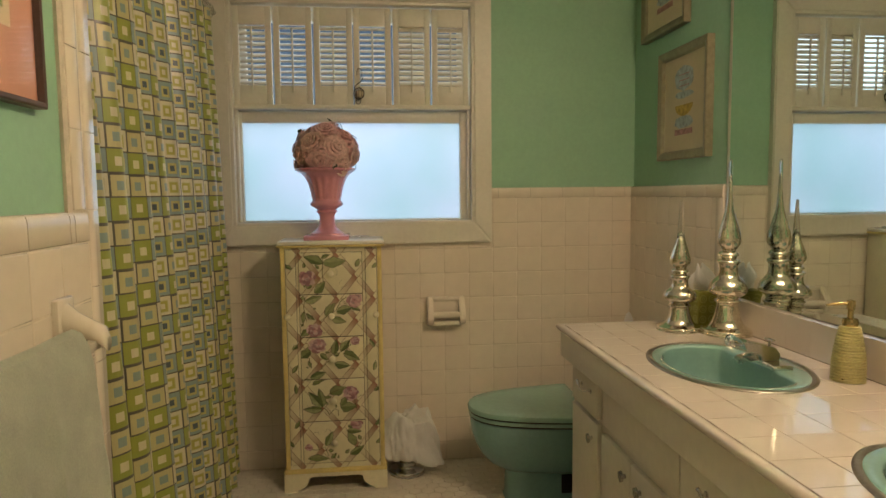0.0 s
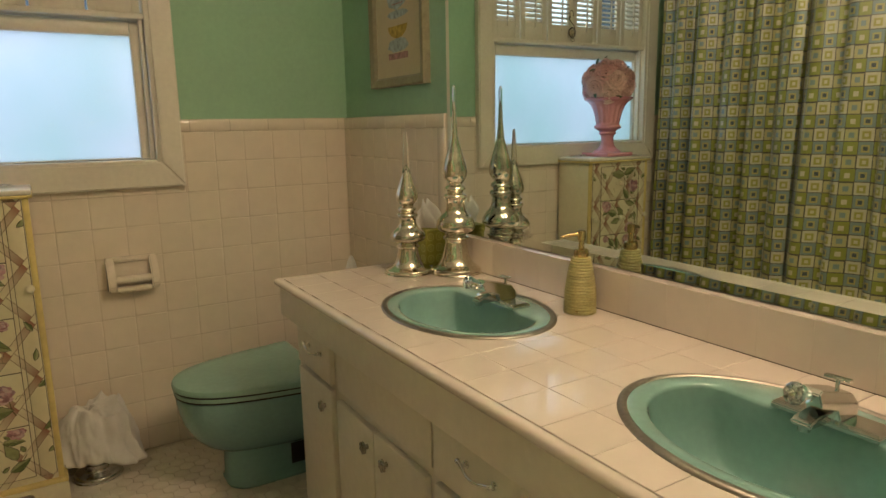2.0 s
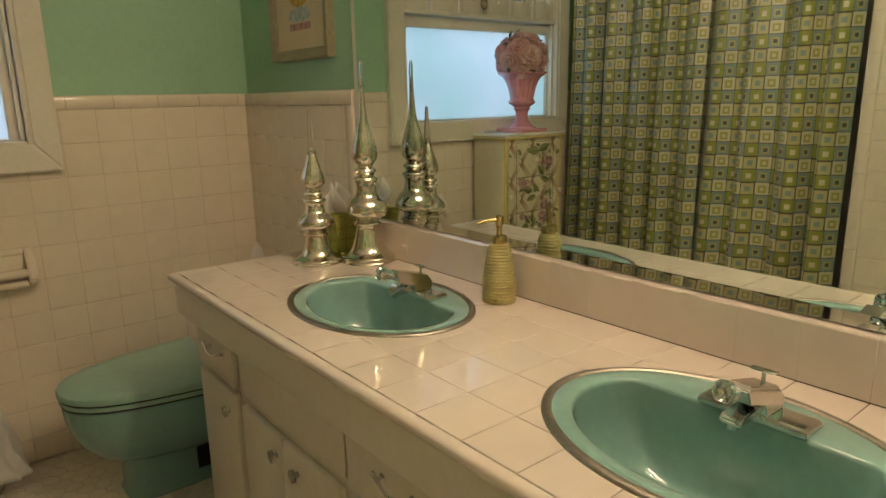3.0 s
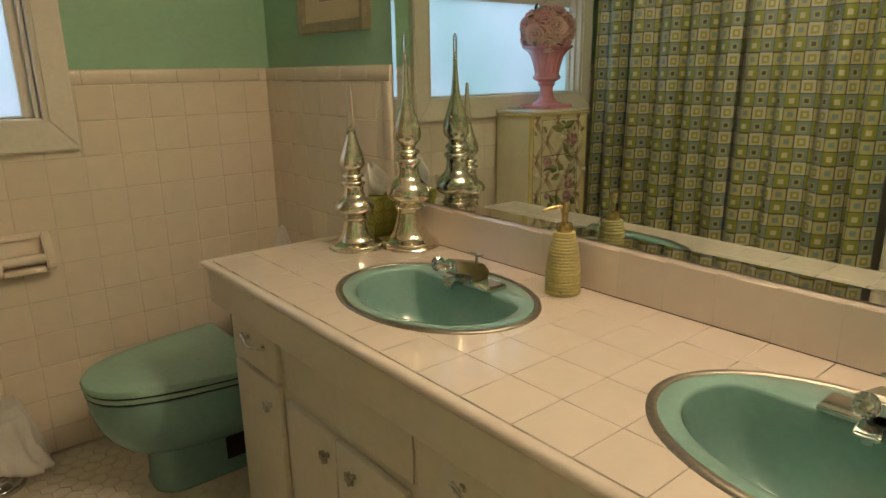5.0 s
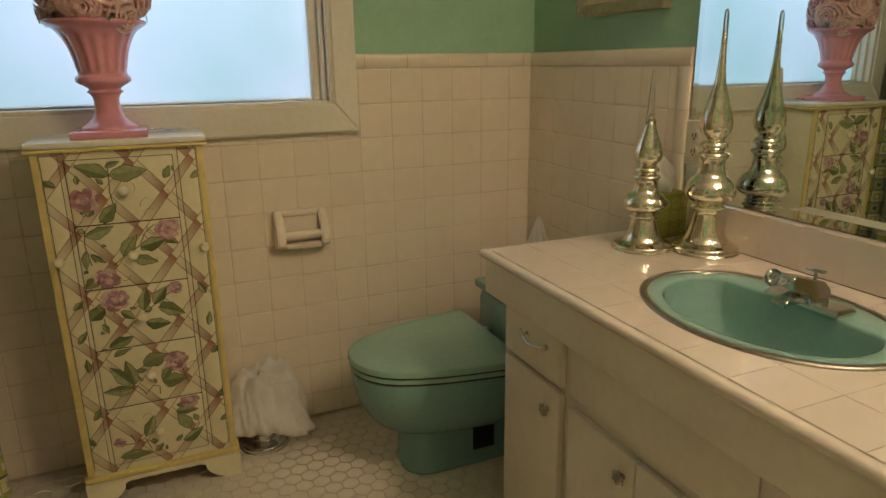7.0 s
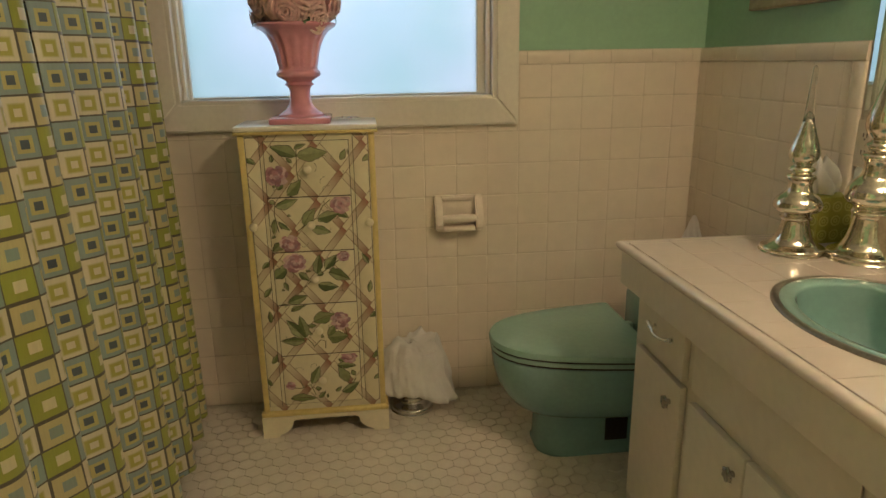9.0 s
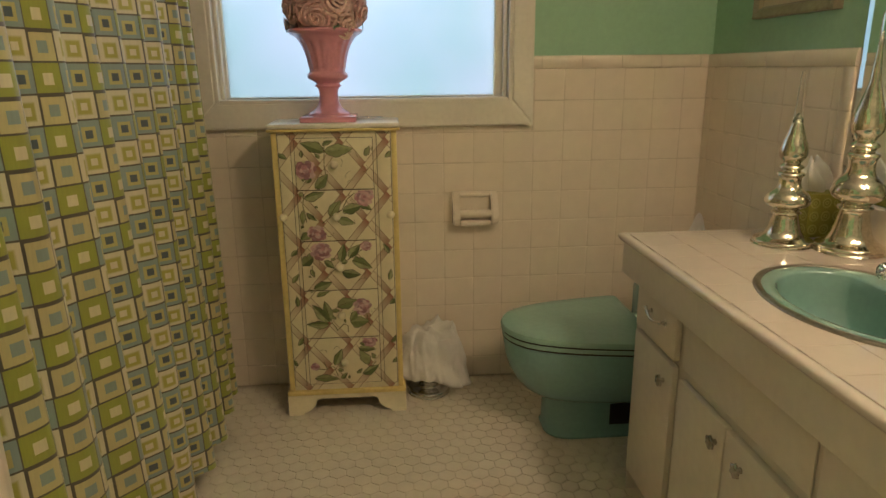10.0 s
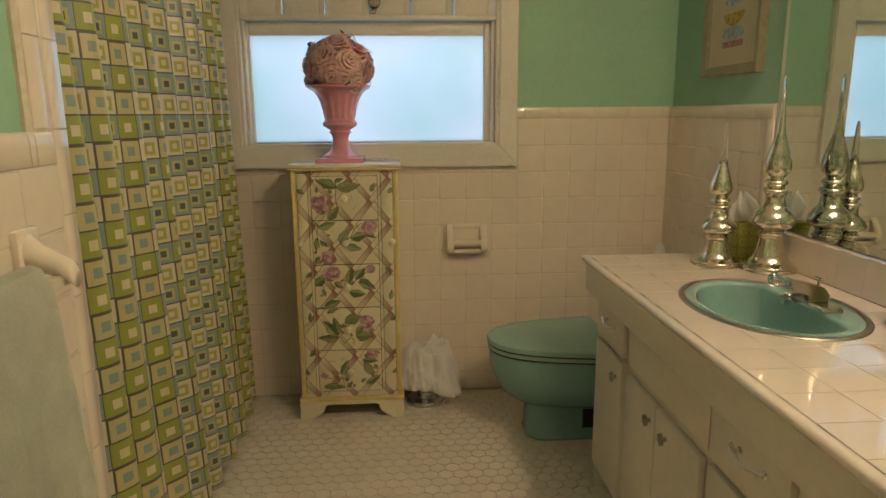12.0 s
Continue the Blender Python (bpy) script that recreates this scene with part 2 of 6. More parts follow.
def curtain_cloth():
    """Printed squares in squares, two by two, laid out along the cloth."""
    m = bpy.data.materials.new("printed_curtain_cloth")
    m.use_nodes = True
    nt = m.node_tree
    p = nt.nodes["Principled BSDF"]
    p.inputs["Roughness"].default_value = 0.36
    p.inputs["Specular IOR Level"].default_value = 0.85
    p.inputs["Sheen Weight"].default_value = 0.15
    uv, sep = nt.nodes.new("ShaderNodeUVMap"), nt.nodes.new("ShaderNodeSeparateXYZ")
    nt.links.new(uv.outputs[0], sep.inputs[0])

    def math(op, a, b=None, c=None):
        n = nt.nodes.new("ShaderNodeMath")
        n.operation = op
        for k, v in enumerate((a, b, c)):
            if v is None:
                continue
            if isinstance(v, (int, float)):
                n.inputs[k].default_value = v
            else:
                nt.links.new(v, n.inputs[k])
        return n.outputs[0]
    cell = []
    for axis in ("X", "Y"):
        f = math("FRACT", sep.outputs[axis])
        cell.append((math("ABSOLUTE", math("SUBTRACT", f, 0.5)), math("FLOOR", math("MULTIPLY", math("FRACT", math("MULTIPLY", sep.outputs[axis], 0.5)), 2.0)), f))
    d = math("MAXIMUM", cell[0][0], cell[1][0])
    cream, olive, blue, navy, leaf, tan, ring, ink = (0.62, 0.57, 0.42), (0.37, 0.35, 0.06), (0.22, 0.30, 0.30), (0.05, 0.075, 0.10), (0.28, 0.31, 0.04), (0.50, 0.44, 0.22), (0.46, 0.40, 0.15), (0.07, 0.06, 0.045)

    def ramp(stops, soft=False):
        n = nt.nodes.new("ShaderNodeValToRGB")
        n.color_ramp.interpolation = "LINEAR" if soft else "CONSTANT"
        el = n.color_ramp.elements
        while len(el) < len(stops):
            el.new(0.9)
        for k, (at, c) in enumerate(stops):
            el[k].position, el[k].color = at, (*c, 1)
        nt.links.new(d, n.inputs["Fac"])
        return n.outputs["Color"]

    def mix(fac, a, b):
        n = nt.nodes.new("ShaderNodeMix")
        n.data_type = "RGBA"
        nt.links.new(fac, n.inputs["Factor"])
        nt.links.new(a, n.inputs["A"])
        if isinstance(b, tuple):
            n.inputs["B"].default_value = (*b, 1)
        else:
            nt.links.new(b, n.inputs["B"])
        return n.outputs["Result"]
    a1 = ramp(((0, cream), (0.125, cream), (0.135, olive), (0.245, olive), (0.33, cream)), True)
    a2 = ramp(((0, navy), (0.145, ring), (0.275, blue)))
    b1 = ramp(((0, cream), (0.185, leaf)))
    b2 = ramp(((0, blue), (0.19, tan), (0.435, ink)))
    body = mix(cell[0][1], mix(cell[1][1], a1, a2), mix(cell[1][1], b2, b1))
    line = math("GREATER_THAN", math("MAXIMUM", math("SUBTRACT", cell[0][2], 0.03), math("SUBTRACT", 1.0, cell[1][2])), 0.935)
    full = mix(line, body, ink)
    ns, hs = nt.nodes.new("ShaderNodeTexNoise"), nt.nodes.new("ShaderNodeHueSaturation")
    ns.inputs["Scale"].default_value = 60
    mr = nt.nodes.new("ShaderNodeMapRange")
    mr.inputs["To Min"].default_value, mr.inputs["To Max"].default_value = 0.88, 1.12
    nt.links.new(ns.outputs["Fac"], mr.inputs["Value"])
    nt.links.new(mr.outputs[0], hs.inputs["Value"])
    nt.links.new(full, hs.inputs["Color"])
    nt.links.new(hs.outputs["Color"], p.inputs["Base Color"])
    wv, b = nt.nodes.new("ShaderNodeTexNoise"), nt.nodes.new("ShaderNodeBump")
    wv.inputs["Scale"].default_value = 500
    b.inputs["Strength"].default_value, b.inputs["Distance"].default_value = 0.25, 0.001
    nt.links.new(wv.outputs["Fac"], b.inputs["Height"])
    nt.links.new(b.outputs["Normal"], p.inputs["Normal"])
    return m


M_CLOTH = curtain_cloth()


def trellis_paint():
    """Cream ground with a painted lattice of fading rose-brown ribbons between thin dark lines."""
    m = bpy.data.materials.new("painted_trellis")
    m.use_nodes = True
    nt = m.node_tree
    p = nt.nodes["Principled BSDF"]
    p.inputs["Roughness"].default_value = 0.4
    geo, sep = nt.nodes.new("ShaderNodeNewGeometry"), nt.nodes.new("ShaderNodeSeparateXYZ")
    nt.links.new(geo.outputs["Position"], sep.inputs[0])

    def math(op, a, b=None):
        n = nt.nodes.new("ShaderNodeMath")
        n.operation = op
        for k, v in enumerate((a, b)):
            if v is None:
                continue
            if isinstance(v, (int, float)):
                n.inputs[k].default_value = v
            else:
                nt.links.new(v, n.inputs[k])
        return n.outputs[0]
    z = math("MULTIPLY", sep.outputs["Z"], 0.82)
    pq = [math("DIVIDE", math("ADD", sep.outputs["X"], z), 0.152), math("DIVIDE", math("SUBTRACT", sep.outputs["X"], z), 0.152)]
    off = [math("ABSOLUTE", math("SUBTRACT", math("FRACT", v), 0.5)) for v in pq]
    band = [math("LESS_THAN", v, 0.090) for v in off]
    edge = [math("LESS_THAN", math("ABSOLUTE", math("SUBTRACT", v, 0.093)), 0.010) for v in off]
    fade = [math("POWER", math("FRACT", math("ADD", v, 0.5)), 1.5) for v in (pq[1], pq[0])]

    def mix(fac, a, b):
        n = nt.nodes.new("ShaderNodeMix")
        n.data_type = "RGBA"
        nt.links.new(fac, n.inputs["Factor"])
        for key, v in (("A", a), ("B", b)):
            if isinstance(v, tuple):
                n.inputs[key].default_value = (*v, 1)
            else:
                nt.links.new(v, n.inputs[key])
        return n.outputs["Result"]
    ground = (0.74, 0.68, 0.47)
    col = mix(math("MULTIPLY", band[0], fade[0]), ground, (0.30, 0.12, 0.075))
    col = mix(math("MULTIPLY", edge[0], 0.7), col, (0.20, 0.10, 0.05))
    over = mix(fade[1], (0.74, 0.68, 0.47), (0.32, 0.135, 0.08))
    col = mix(band[1], col, over)
    col = mix(math("MULTIPLY", edge[1], 0.7), col, (0.20, 0.10, 0.05))
    ns, hs, mr = nt.nodes.new("ShaderNodeTexNoise"), nt.nodes.new("ShaderNodeHueSaturation"), nt.nodes.new("ShaderNodeMapRange")
    ns.inputs["Scale"].default_value = 40
    mr.inputs["To Min"].default_value, mr.inputs["To Max"].default_value = 0.92, 1.08
    nt.links.new(geo.outputs["Position"], ns.inputs["Vector"])
    nt.links.new(ns.outputs["Fac"], mr.inputs["Value"])
    nt.links.new(mr.outputs[0], hs.inputs["Value"])
    nt.links.new(col, hs.inputs["Color"])
    nt.links.new(hs.outputs["Color"], p.inputs["Base Color"])
    return m


M_TRELLIS = trellis_paint()


def bulb_glow():
    m = bpy.data.materials.new("lit_bulb")
    m.use_nodes = True
    p = m.node_tree.nodes["Principled BSDF"]
    p.inputs["Emission Color"].default_value = (1.0, 0.72, 0.485, 1)
    p.inputs["Emission Strength"].default_value = LAMP_POWER * 12
    return m


M_BULB = bulb_glow()


# ---- mesh helpers ----
def part(name, bm, material, parent=None, label="", smooth=True, angle=32):
    if smooth:
        for f in bm.faces:
            f.smooth = True
        for e in bm.edges:
            e.smooth = len(e.link_faces) < 2 or e.calc_face_angle(0) < radians(angle)
    me = bpy.data.meshes.new(name)
    bm.to_mesh(me)
    bm.free()
    me.materials.append(material)
    ob = new(name, me)
    if parent is not None:
        ob.parent = parent
    return tagged(ob, label)


def thing(name, label, category, at=(0, 0, 0), group="", kind="", turn=0):
    ob = new(name)
    ob.empty_display_size = 0.05
    ob.matrix_basis = pose(*at, 0, 0, turn)
    return tagged(ob, label, category, group, kind)


def structure(name, bm, material, label, category, smooth=True):
    return tagged(part(name, bm, material, None, "", smooth), label, category, "", "structure")


def box(bm, x0, x1, y0, y1, z0, z1, bevel=0.0, seg=2):
    g = bmesh.ops.create_cube(bm, size=1.0, matrix=Matrix.Translation(((x0 + x1) / 2, (y0 + y1) / 2, (z0 + z1) / 2)) @ Matrix.Diagonal((x1 - x0, y1 - y0, z1 - z0, 1)))
    if bevel:
        es = {e for v in g["verts"] for e in v.link_edges}
        bmesh.ops.bevel(bm, geom=list(es), offset=bevel, segments=seg, profile=0.5, affect="EDGES")
    return bm


def boxes(*rows, bevel=0.0):
    bm = bmesh.new()
    for r in rows:
        box(bm, *r, bevel=bevel)
    return bm


def lathe(bm, profile, n=40, at=(0, 0, 0), flute=0, depth=0.0, span=(0, 0)):
    """Turns (radius, height) pairs about z; flute cuts shallow grooves between two heights."""
    rings = []
    for r, z in profile:
        ring = []
        for k in range(n):
            a = 2 * math.pi * k / n
            rr = r
            if flute and span[0] <= z <= span[1]:
                rr = r * (1 - depth * (0.5 - 0.5 * math.cos(a * flute)))
            ring.append(bm.verts.new((at[0] + rr * math.cos(a), at[1] + rr * math.sin(a), at[2] + z)))
        rings.append(ring)
    for a, b in zip(rings, rings[1:]):
        for k in range(n):
            bm.faces.new((a[k], a[(k + 1) % n], b[(k + 1) % n], b[k]))
    if profile[0][0] > 1e-5:
        bm.faces.new(list(reversed(rings[0])))
    if profile[-1][0] > 1e-5:
        bm.faces.new(rings[-1])
    bmesh.ops.remove_doubles(bm, verts=bm.verts, dist=1e-6)
    return bm


def smooth_profile(points, steps=6):
    """A Catmull-Rom line through the points of a profile."""
    out = []
    p = [points[0], *points, points[-1]]
    for k in range(1, len(p) - 2):
        for s in range(steps):
            t = s / steps
            out.append(tuple(0.5 * (2 * p[k][i] + (p[k + 1][i] - p[k - 1][i]) * t + (2 * p[k - 1][i] - 5 * p[k][i] + 4 * p[k + 1][i] - p[k + 2][i]) * t * t
                                    + (3 * p[k][i] - p[k - 1][i] - 3 * p[k + 1][i] + p[k + 2][i]) * t ** 3) for i in (0, 1)))
    out.append(tuple(points[-1]))
    return [(max(r, 0.0), z) for r, z in out]


def tube(bm, pts, r, n=8):
    """A round wire along a line of points."""
    pts = [Vector(p) for p in pts]
    rings = []
    for k, p in enumerate(pts):
        d = (pts[min(k + 1, len(pts) - 1)] - pts[max(k - 1, 0)]).normalized()
        q = d.to_track_quat("Z", "Y")
        rr = r[k] if isinstance(r, (list, tuple)) else r
        rings.append([bm.verts.new(p + q @ Vector((rr * math.cos(2 * math.pi * i / n), rr * math.sin(2 * math.pi * i / n), 0))) for i in range(n)])
    for a, b in zip(rings, rings[1:]):
        for i in range(n):
            bm.faces.new((a[i], a[(i + 1) % n], b[(i + 1) % n], b[i]))
    bm.faces.new(list(reversed(rings[0])))
    bm.faces.new(rings[-1])
    return bm


def loft(bm, rings, cap_start=False, cap_end=False, closed=True):
    made = [[bm.verts.new(p) for p in ring] for ring in rings]
    n = len(made[0])
    for a, b in zip(made, made[1:]):
        for k in range(n if closed else n - 1):
            bm.faces.new((a[k], a[(k + 1) % n], b[(k + 1) % n], b[k]))
    if cap_start:
        bm.faces.new(list(reversed(made[0])))
    if cap_end:
        bm.faces.new(made[-1])
    return made


def extrude_outline(bm, pts, axis_vec):
    """A prism: the closed outline pts pushed along a vector."""
    v = Vector(axis_vec)
    a = [bm.verts.new(p) for p in pts]
    b = [bm.verts.new(Vector(p) + v) for p in pts]
    bm.faces.new(a)
    bm.faces.new(list(reversed(b)))
    for k in range(len(a)):
        bm.faces.new((a[k], b[k], b[(k + 1) % len(a)], a[(k + 1) % len(a)]))
    bmesh.ops.recalc_face_normals(bm, faces=bm.faces)
    return bm

# ---- the room ----
BACK, RIGHT, LEFT = 3.10, 2.142, 0.349          # tile faces
PITCH = 0.1155                                # wall tiles
CAP = 1.244                                   # under the cap row
WX0, WX1, WZ0, WZ1 = 0.215, 1.462, 1.040, 2.200   # outside of the window casing

structure("wall_north", boxes((-0.55, 0.30, BACK + 0.008, BACK + 0.16, 0, 2.44), (1.380, 2.30, BACK + 0.008, BACK + 0.16, 0, 2.44),
                              (0.30, 1.380, BACK + 0.008, BACK + 0.16, 0, 1.135), (0.30, 1.380, BACK + 0.008, BACK + 0.16, 2.115, 2.44)),
          M_GREEN, "mint green painted wall above cream tiles, with a window", "wall")
structure("wall_east", boxes((RIGHT + 0.016, RIGHT + 0.16, -1.46, BACK + 0.008, 0, 2.44)), M_GREEN, "mint green painted wall behind vanity and mirror", "wall")
structure("wall_west", boxes((LEFT - 0.13, LEFT - 0.008, -0.90, 1.487, 0, 2.44)), M_GREEN, "mint green painted wall with tiled lower half", "wall")
structure("wall_alcove", boxes((-0.55, -0.45, 1.359, BACK + 0.008, 0, 2.44), (-0.45, LEFT - 0.13, 1.359, 1.487, 0, 2.44)), M_PLAIN, "plain wall of the tub alcove behind the curtain", "wall")
structure("wall_south", boxes((-0.55, RIGHT + 0.016, -1.46, -0.90, 0, 2.44)), M_PLAIN, "plain painted wall at the entrance end", "wall")
structure("ceiling", boxes((-0.55, 2.30, -1.46, 3.26, 2.44, 2.54)), M_CEIL, "flat white painted ceiling", "ceiling")
floor = structure("floor", boxes((-0.55, 2.30, -1.46, 3.26, -0.10, -0.002)), M_FGROUT, "bathroom floor of white hexagonal tiles with dark grout", "floor")
ground = structure("ground", boxes((-60, 60, 3.30, 90, -0.5, -0.4)), mat("garden_grass", (0.07, 0.11, 0.04), 0.9, vary=0.3, scale=0.6), "grass outside the window", "ground")


# ---- window ----
def window():
    w = thing("window_1", "white double-hung window with frosted lower pane and mitred casing", "window", (0, BACK, 0), kind="structure")
    y0 = -0.030

    def casing(name, a, b, c, d):
        bm = bmesh.new()
        outline = [(p[0], 0.0, p[1]) for p in (a, b, c, d)]
        extrude_outline(bm, [(x, 0.0075, z) for x, _, z in outline], (0, y0 - 0.0075, 0))
        bmesh.ops.bevel(bm, geom=[e for e in bm.edges if abs(e.verts[0].co.y - e.verts[1].co.y) < 1e-4 and e.verts[0].co.y < -0.01], offset=0.006, segments=3, affect="EDGES")
        part(name, bm, M_TRIM, w)
    ix0, ix1, iz0, iz1 = 0.300, 1.380, 1.135, 2.115
    casing("casing", (WX0, WZ0), (WX1, WZ0), (ix1, iz0), (ix0, iz0))
    casing("casing", (WX1, WZ0), (WX1, WZ1), (ix1, iz1), (ix1, iz0))
    casing("casing", (WX1, WZ1), (WX0, WZ1), (ix0, iz1), (ix1, iz1))
    casing("casing", (WX0, WZ1), (WX0, WZ0), (ix0, iz0), (ix0, iz1))
    for x0, x1 in ((ix0 - 0.004, ix0 + 0.012), (ix1 - 0.012, ix1 + 0.004)):
        part("stop", boxes((x0, x1, -0.024, 0.15, iz0, iz1), bevel=0.003), M_TRIM, w)
    part("window_sill", boxes((ix0 + 0.013, ix1 - 0.013, -0.026, 0.15, iz0 - 0.008, iz0 + 0.010), bevel=0.004), M_TRIM, w)
    part("window_head", boxes((ix0 + 0.013, ix1 - 0.013, -0.024, 0.15, iz1 - 0.012, iz1 + 0.004), bevel=0.004), M_TRIM, w)
    # lower sash with its frosted pane
    sx0, sx1, sz0, sz1 = ix0 + 0.014, ix1 - 0.014, iz0 + 0.011, 1.640
    gx0, gx1, gz0, gz1 = 0.338, 1.322, 1.152, 1.592
    sash = part("window_frame", boxes((sx0, gx0, 0.030, 0.070, sz0, sz1), (gx1, sx1, 0.030, 0.070, sz0, sz1), (gx0 + 0.0005, gx1 - 0.0005, 0.030, 0.070, sz0, gz0),
                                      (gx0 + 0.0005, gx1 - 0.0005, 0.030, 0.070, gz1, sz1), bevel=0.004), M_TRIM, w)
    part("stop", boxes((sx0, sx0 + 0.014, 0.002, 0.030, sz0, 1.648), (sx1 - 0.014, sx1, 0.002, 0.030, sz0, 1.648), bevel=0.003), M_TRIM, w)
    pane = part("pane", boxes((gx0 - 0.006, gx1 + 0.006, 0.048, 0.053, gz0 - 0.006, gz1 + 0.006)), M_FROST, w, "backlit frosted glass", smooth=False)
    # ledge under the shutters
    part("ledge", boxes((ix0 + 0.013, ix1 - 0.013, -0.016, 0.072, 1.648, 1.668), bevel=0.004), M_TRIM, w)
    # upper sash far behind the shutters
    part("window_frame", boxes((sx0, sx0 + 0.045, 0.080, 0.115, 1.62, 2.10), (sx1 - 0.045, sx1, 0.080, 0.115, 1.62, 2.10), (sx0 + 0.0455, sx1 - 0.0455, 0.080, 0.115, 1.62, 1.66),
                               (sx0 + 0.0455, sx1 - 0.0455, 0.080, 0.115, 2.05, 2.10), bevel=0.003), M_TRIM, w)
    return w


window()


def shutter(x, width, tilt, name_group):
    """One louvred leaf: stiles, rails, nine slats and a tilt rod."""
    z0, z1 = 1.670, 2.096
    s = thing("window_shutter", "cream painted louvred shutter leaf with tilt rod", "shutter", (x, BACK + 0.012, z0), name_group)
    h, st = z1 - z0, 0.029
    lz0, lz1 = 0.084, 0.346
    part("leaf_frame", boxes((0.002, st, -0.010, 0.010, 0, h), (width - st, width - 0.002, -0.010, 0.010, 0, h), (st, width - st, -0.0098, 0.0098, 0, lz0),
                             (st, width - st, -0.0098, 0.0098, lz1, h), bevel=0.002), M_TRIM, s)
    n = 11
    for k in range(n):
        bm = boxes((st + 0.001, width - st - 0.001, -0.014, 0.014, -0.0028, 0.0028), bevel=0.002)
        bmesh.ops.transform(bm, matrix=pose(0, 0, lz0 + (k + 0.5) * (lz1 - lz0) / n, tilt), verts=bm.verts)
        part("slat", bm, M_TRIM, s)
    bm = boxes((width / 2 - 0.004, width / 2 + 0.004, -0.027, -0.019, lz0 - 0.03, lz1 - 0.012), bevel=0.002)
    part("tilt_rod", bm, M_TRIM, s)


SHUTTER_W = 0.1756
for k, tilt in enumerate((38, 24, 40, 30, 52, 48)):
    shutter(0.3135 + k * SHUTTER_W, SHUTTER_W - (0.0045 if k != 2 else 0.001), tilt, "shutters of the window")


def wire_ornament():
    o = thing("hanging_ornament", "small dark wire basket ornament hanging on the shutters", "ornament", (0.862, BACK - 0.012, 1.672))
    bm = bmesh.new()
    tube(bm, [(0.012 * math.cos(a) + 0.004, -0.004, 0.135 + 0.020 * math.sin(a)) for a in np.linspace(-1.2, 3.6, 16)], 0.0016, 6)
    tube(bm, [(0.016 - 0.03 * t + 0.01 * math.sin(6 * t), -0.004, 0.128 - 0.07 * t) for t in np.linspace(0, 1, 12)], 0.002, 6)
    part("hook", bm, M_IRON, o)
    bm = bmesh.new()
    for a in np.linspace(0, math.pi, 7)[:-1]:
        tube(bm, [(0.024 * math.cos(t) * math.cos(a), 0.006 * math.cos(t) * math.sin(a) - 0.006, 0.045 + 0.026 * math.sin(t)) for t in np.linspace(0, 2 * math.pi, 20)], 0.0012, 5)
    part("basket", bm, M_IRON, o)
    bm = bmesh.new()
    bmesh.ops.create_uvsphere(bm, u_segments=16, v_segments=10, radius=0.017, matrix=Matrix.Translation((0.004, -0.006, 0.043)) @ Matrix.Diagonal((1, 0.35, 1, 1)))
    part("shell", bm, M_MATBOARD, o)
    bm = bmesh.new()
    tube(bm, [((0.004 + 0.009 * t / 6) * math.cos(t) - 0.006, -0.006, 0.010 + (0.004 + 0.009 * t / 6) * math.sin(t)) for t in np.linspace(0, 8, 26)], 0.0014, 5)
    part("scroll", bm, M_IRON, o)


wire_ornament()


# ---- vanity ----
CZ, CX0, CX1, CY0, CY1 = 0.797, 1.560, 2.125, 0.290, 2.350
SINKS = ((1.852, 1.728), (1.852, 0.900))
SA, SB = 0.196, 0.262


def ellipse(cx, cy, a, b, z, n=64):
    return [(cx + a * math.cos(2 * math.pi * k / n), cy + b * math.sin(2 * math.pi * k / n), z) for k in range(n)]


def cutter_object(cx, cy, a, b):
    bm = bmesh.new()
    loft(bm, [ellipse(cx, cy, a, b, 0.60), ellipse(cx, cy, a, b, 0.90)], True, True)
    bmesh.ops.recalc_face_normals(bm, faces=bm.faces)
    me = bpy.data.meshes.new("cutter")
    bm.to_mesh(me)
    bm.free()
    return new("cutter", me)


def cut(ob, knives):
    """Takes the knives out of ob's mesh and leaves plain geometry."""
    for k in knives:
        m = ob.modifiers.new("cut", "BOOLEAN")
        m.operation, m.solver, m.object = "DIFFERENCE", "EXACT", k
    bpy.context.view_layer.update()
    me = bpy.data.meshes.new_from_object(ob.evaluated_get(bpy.context.evaluated_depsgraph_get()))
    ob.modifiers.clear()
    ob.data = me
    return ob


KNIVES = [cutter_object(cx, cy, SA - 0.014, SB - 0.014) for cx, cy in SINKS]

counter = thing("vanity_countertop", "white tiled countertop with rounded tile edge and two green basins", "countertop", (0, 0, 0))
cut(part("counter_bed", boxes((CX0 + 0.037, CX1, CY0 + 0.011, CY1 - 0.037, CZ - 0.045, CZ - 0.0025), (CX0 + 0.012, CX0 + 0.0369, CY0 + 0.011, CY1 - 0.012, CZ - 0.0195, CZ - 0.0025), (CX0 + 0.037, CX1, CY1 - 0.0369, CY1 - 0.012, CZ - 0.0195, CZ - 0.0025)), M_CGROUT, counter, smooth=False), KNIVES)


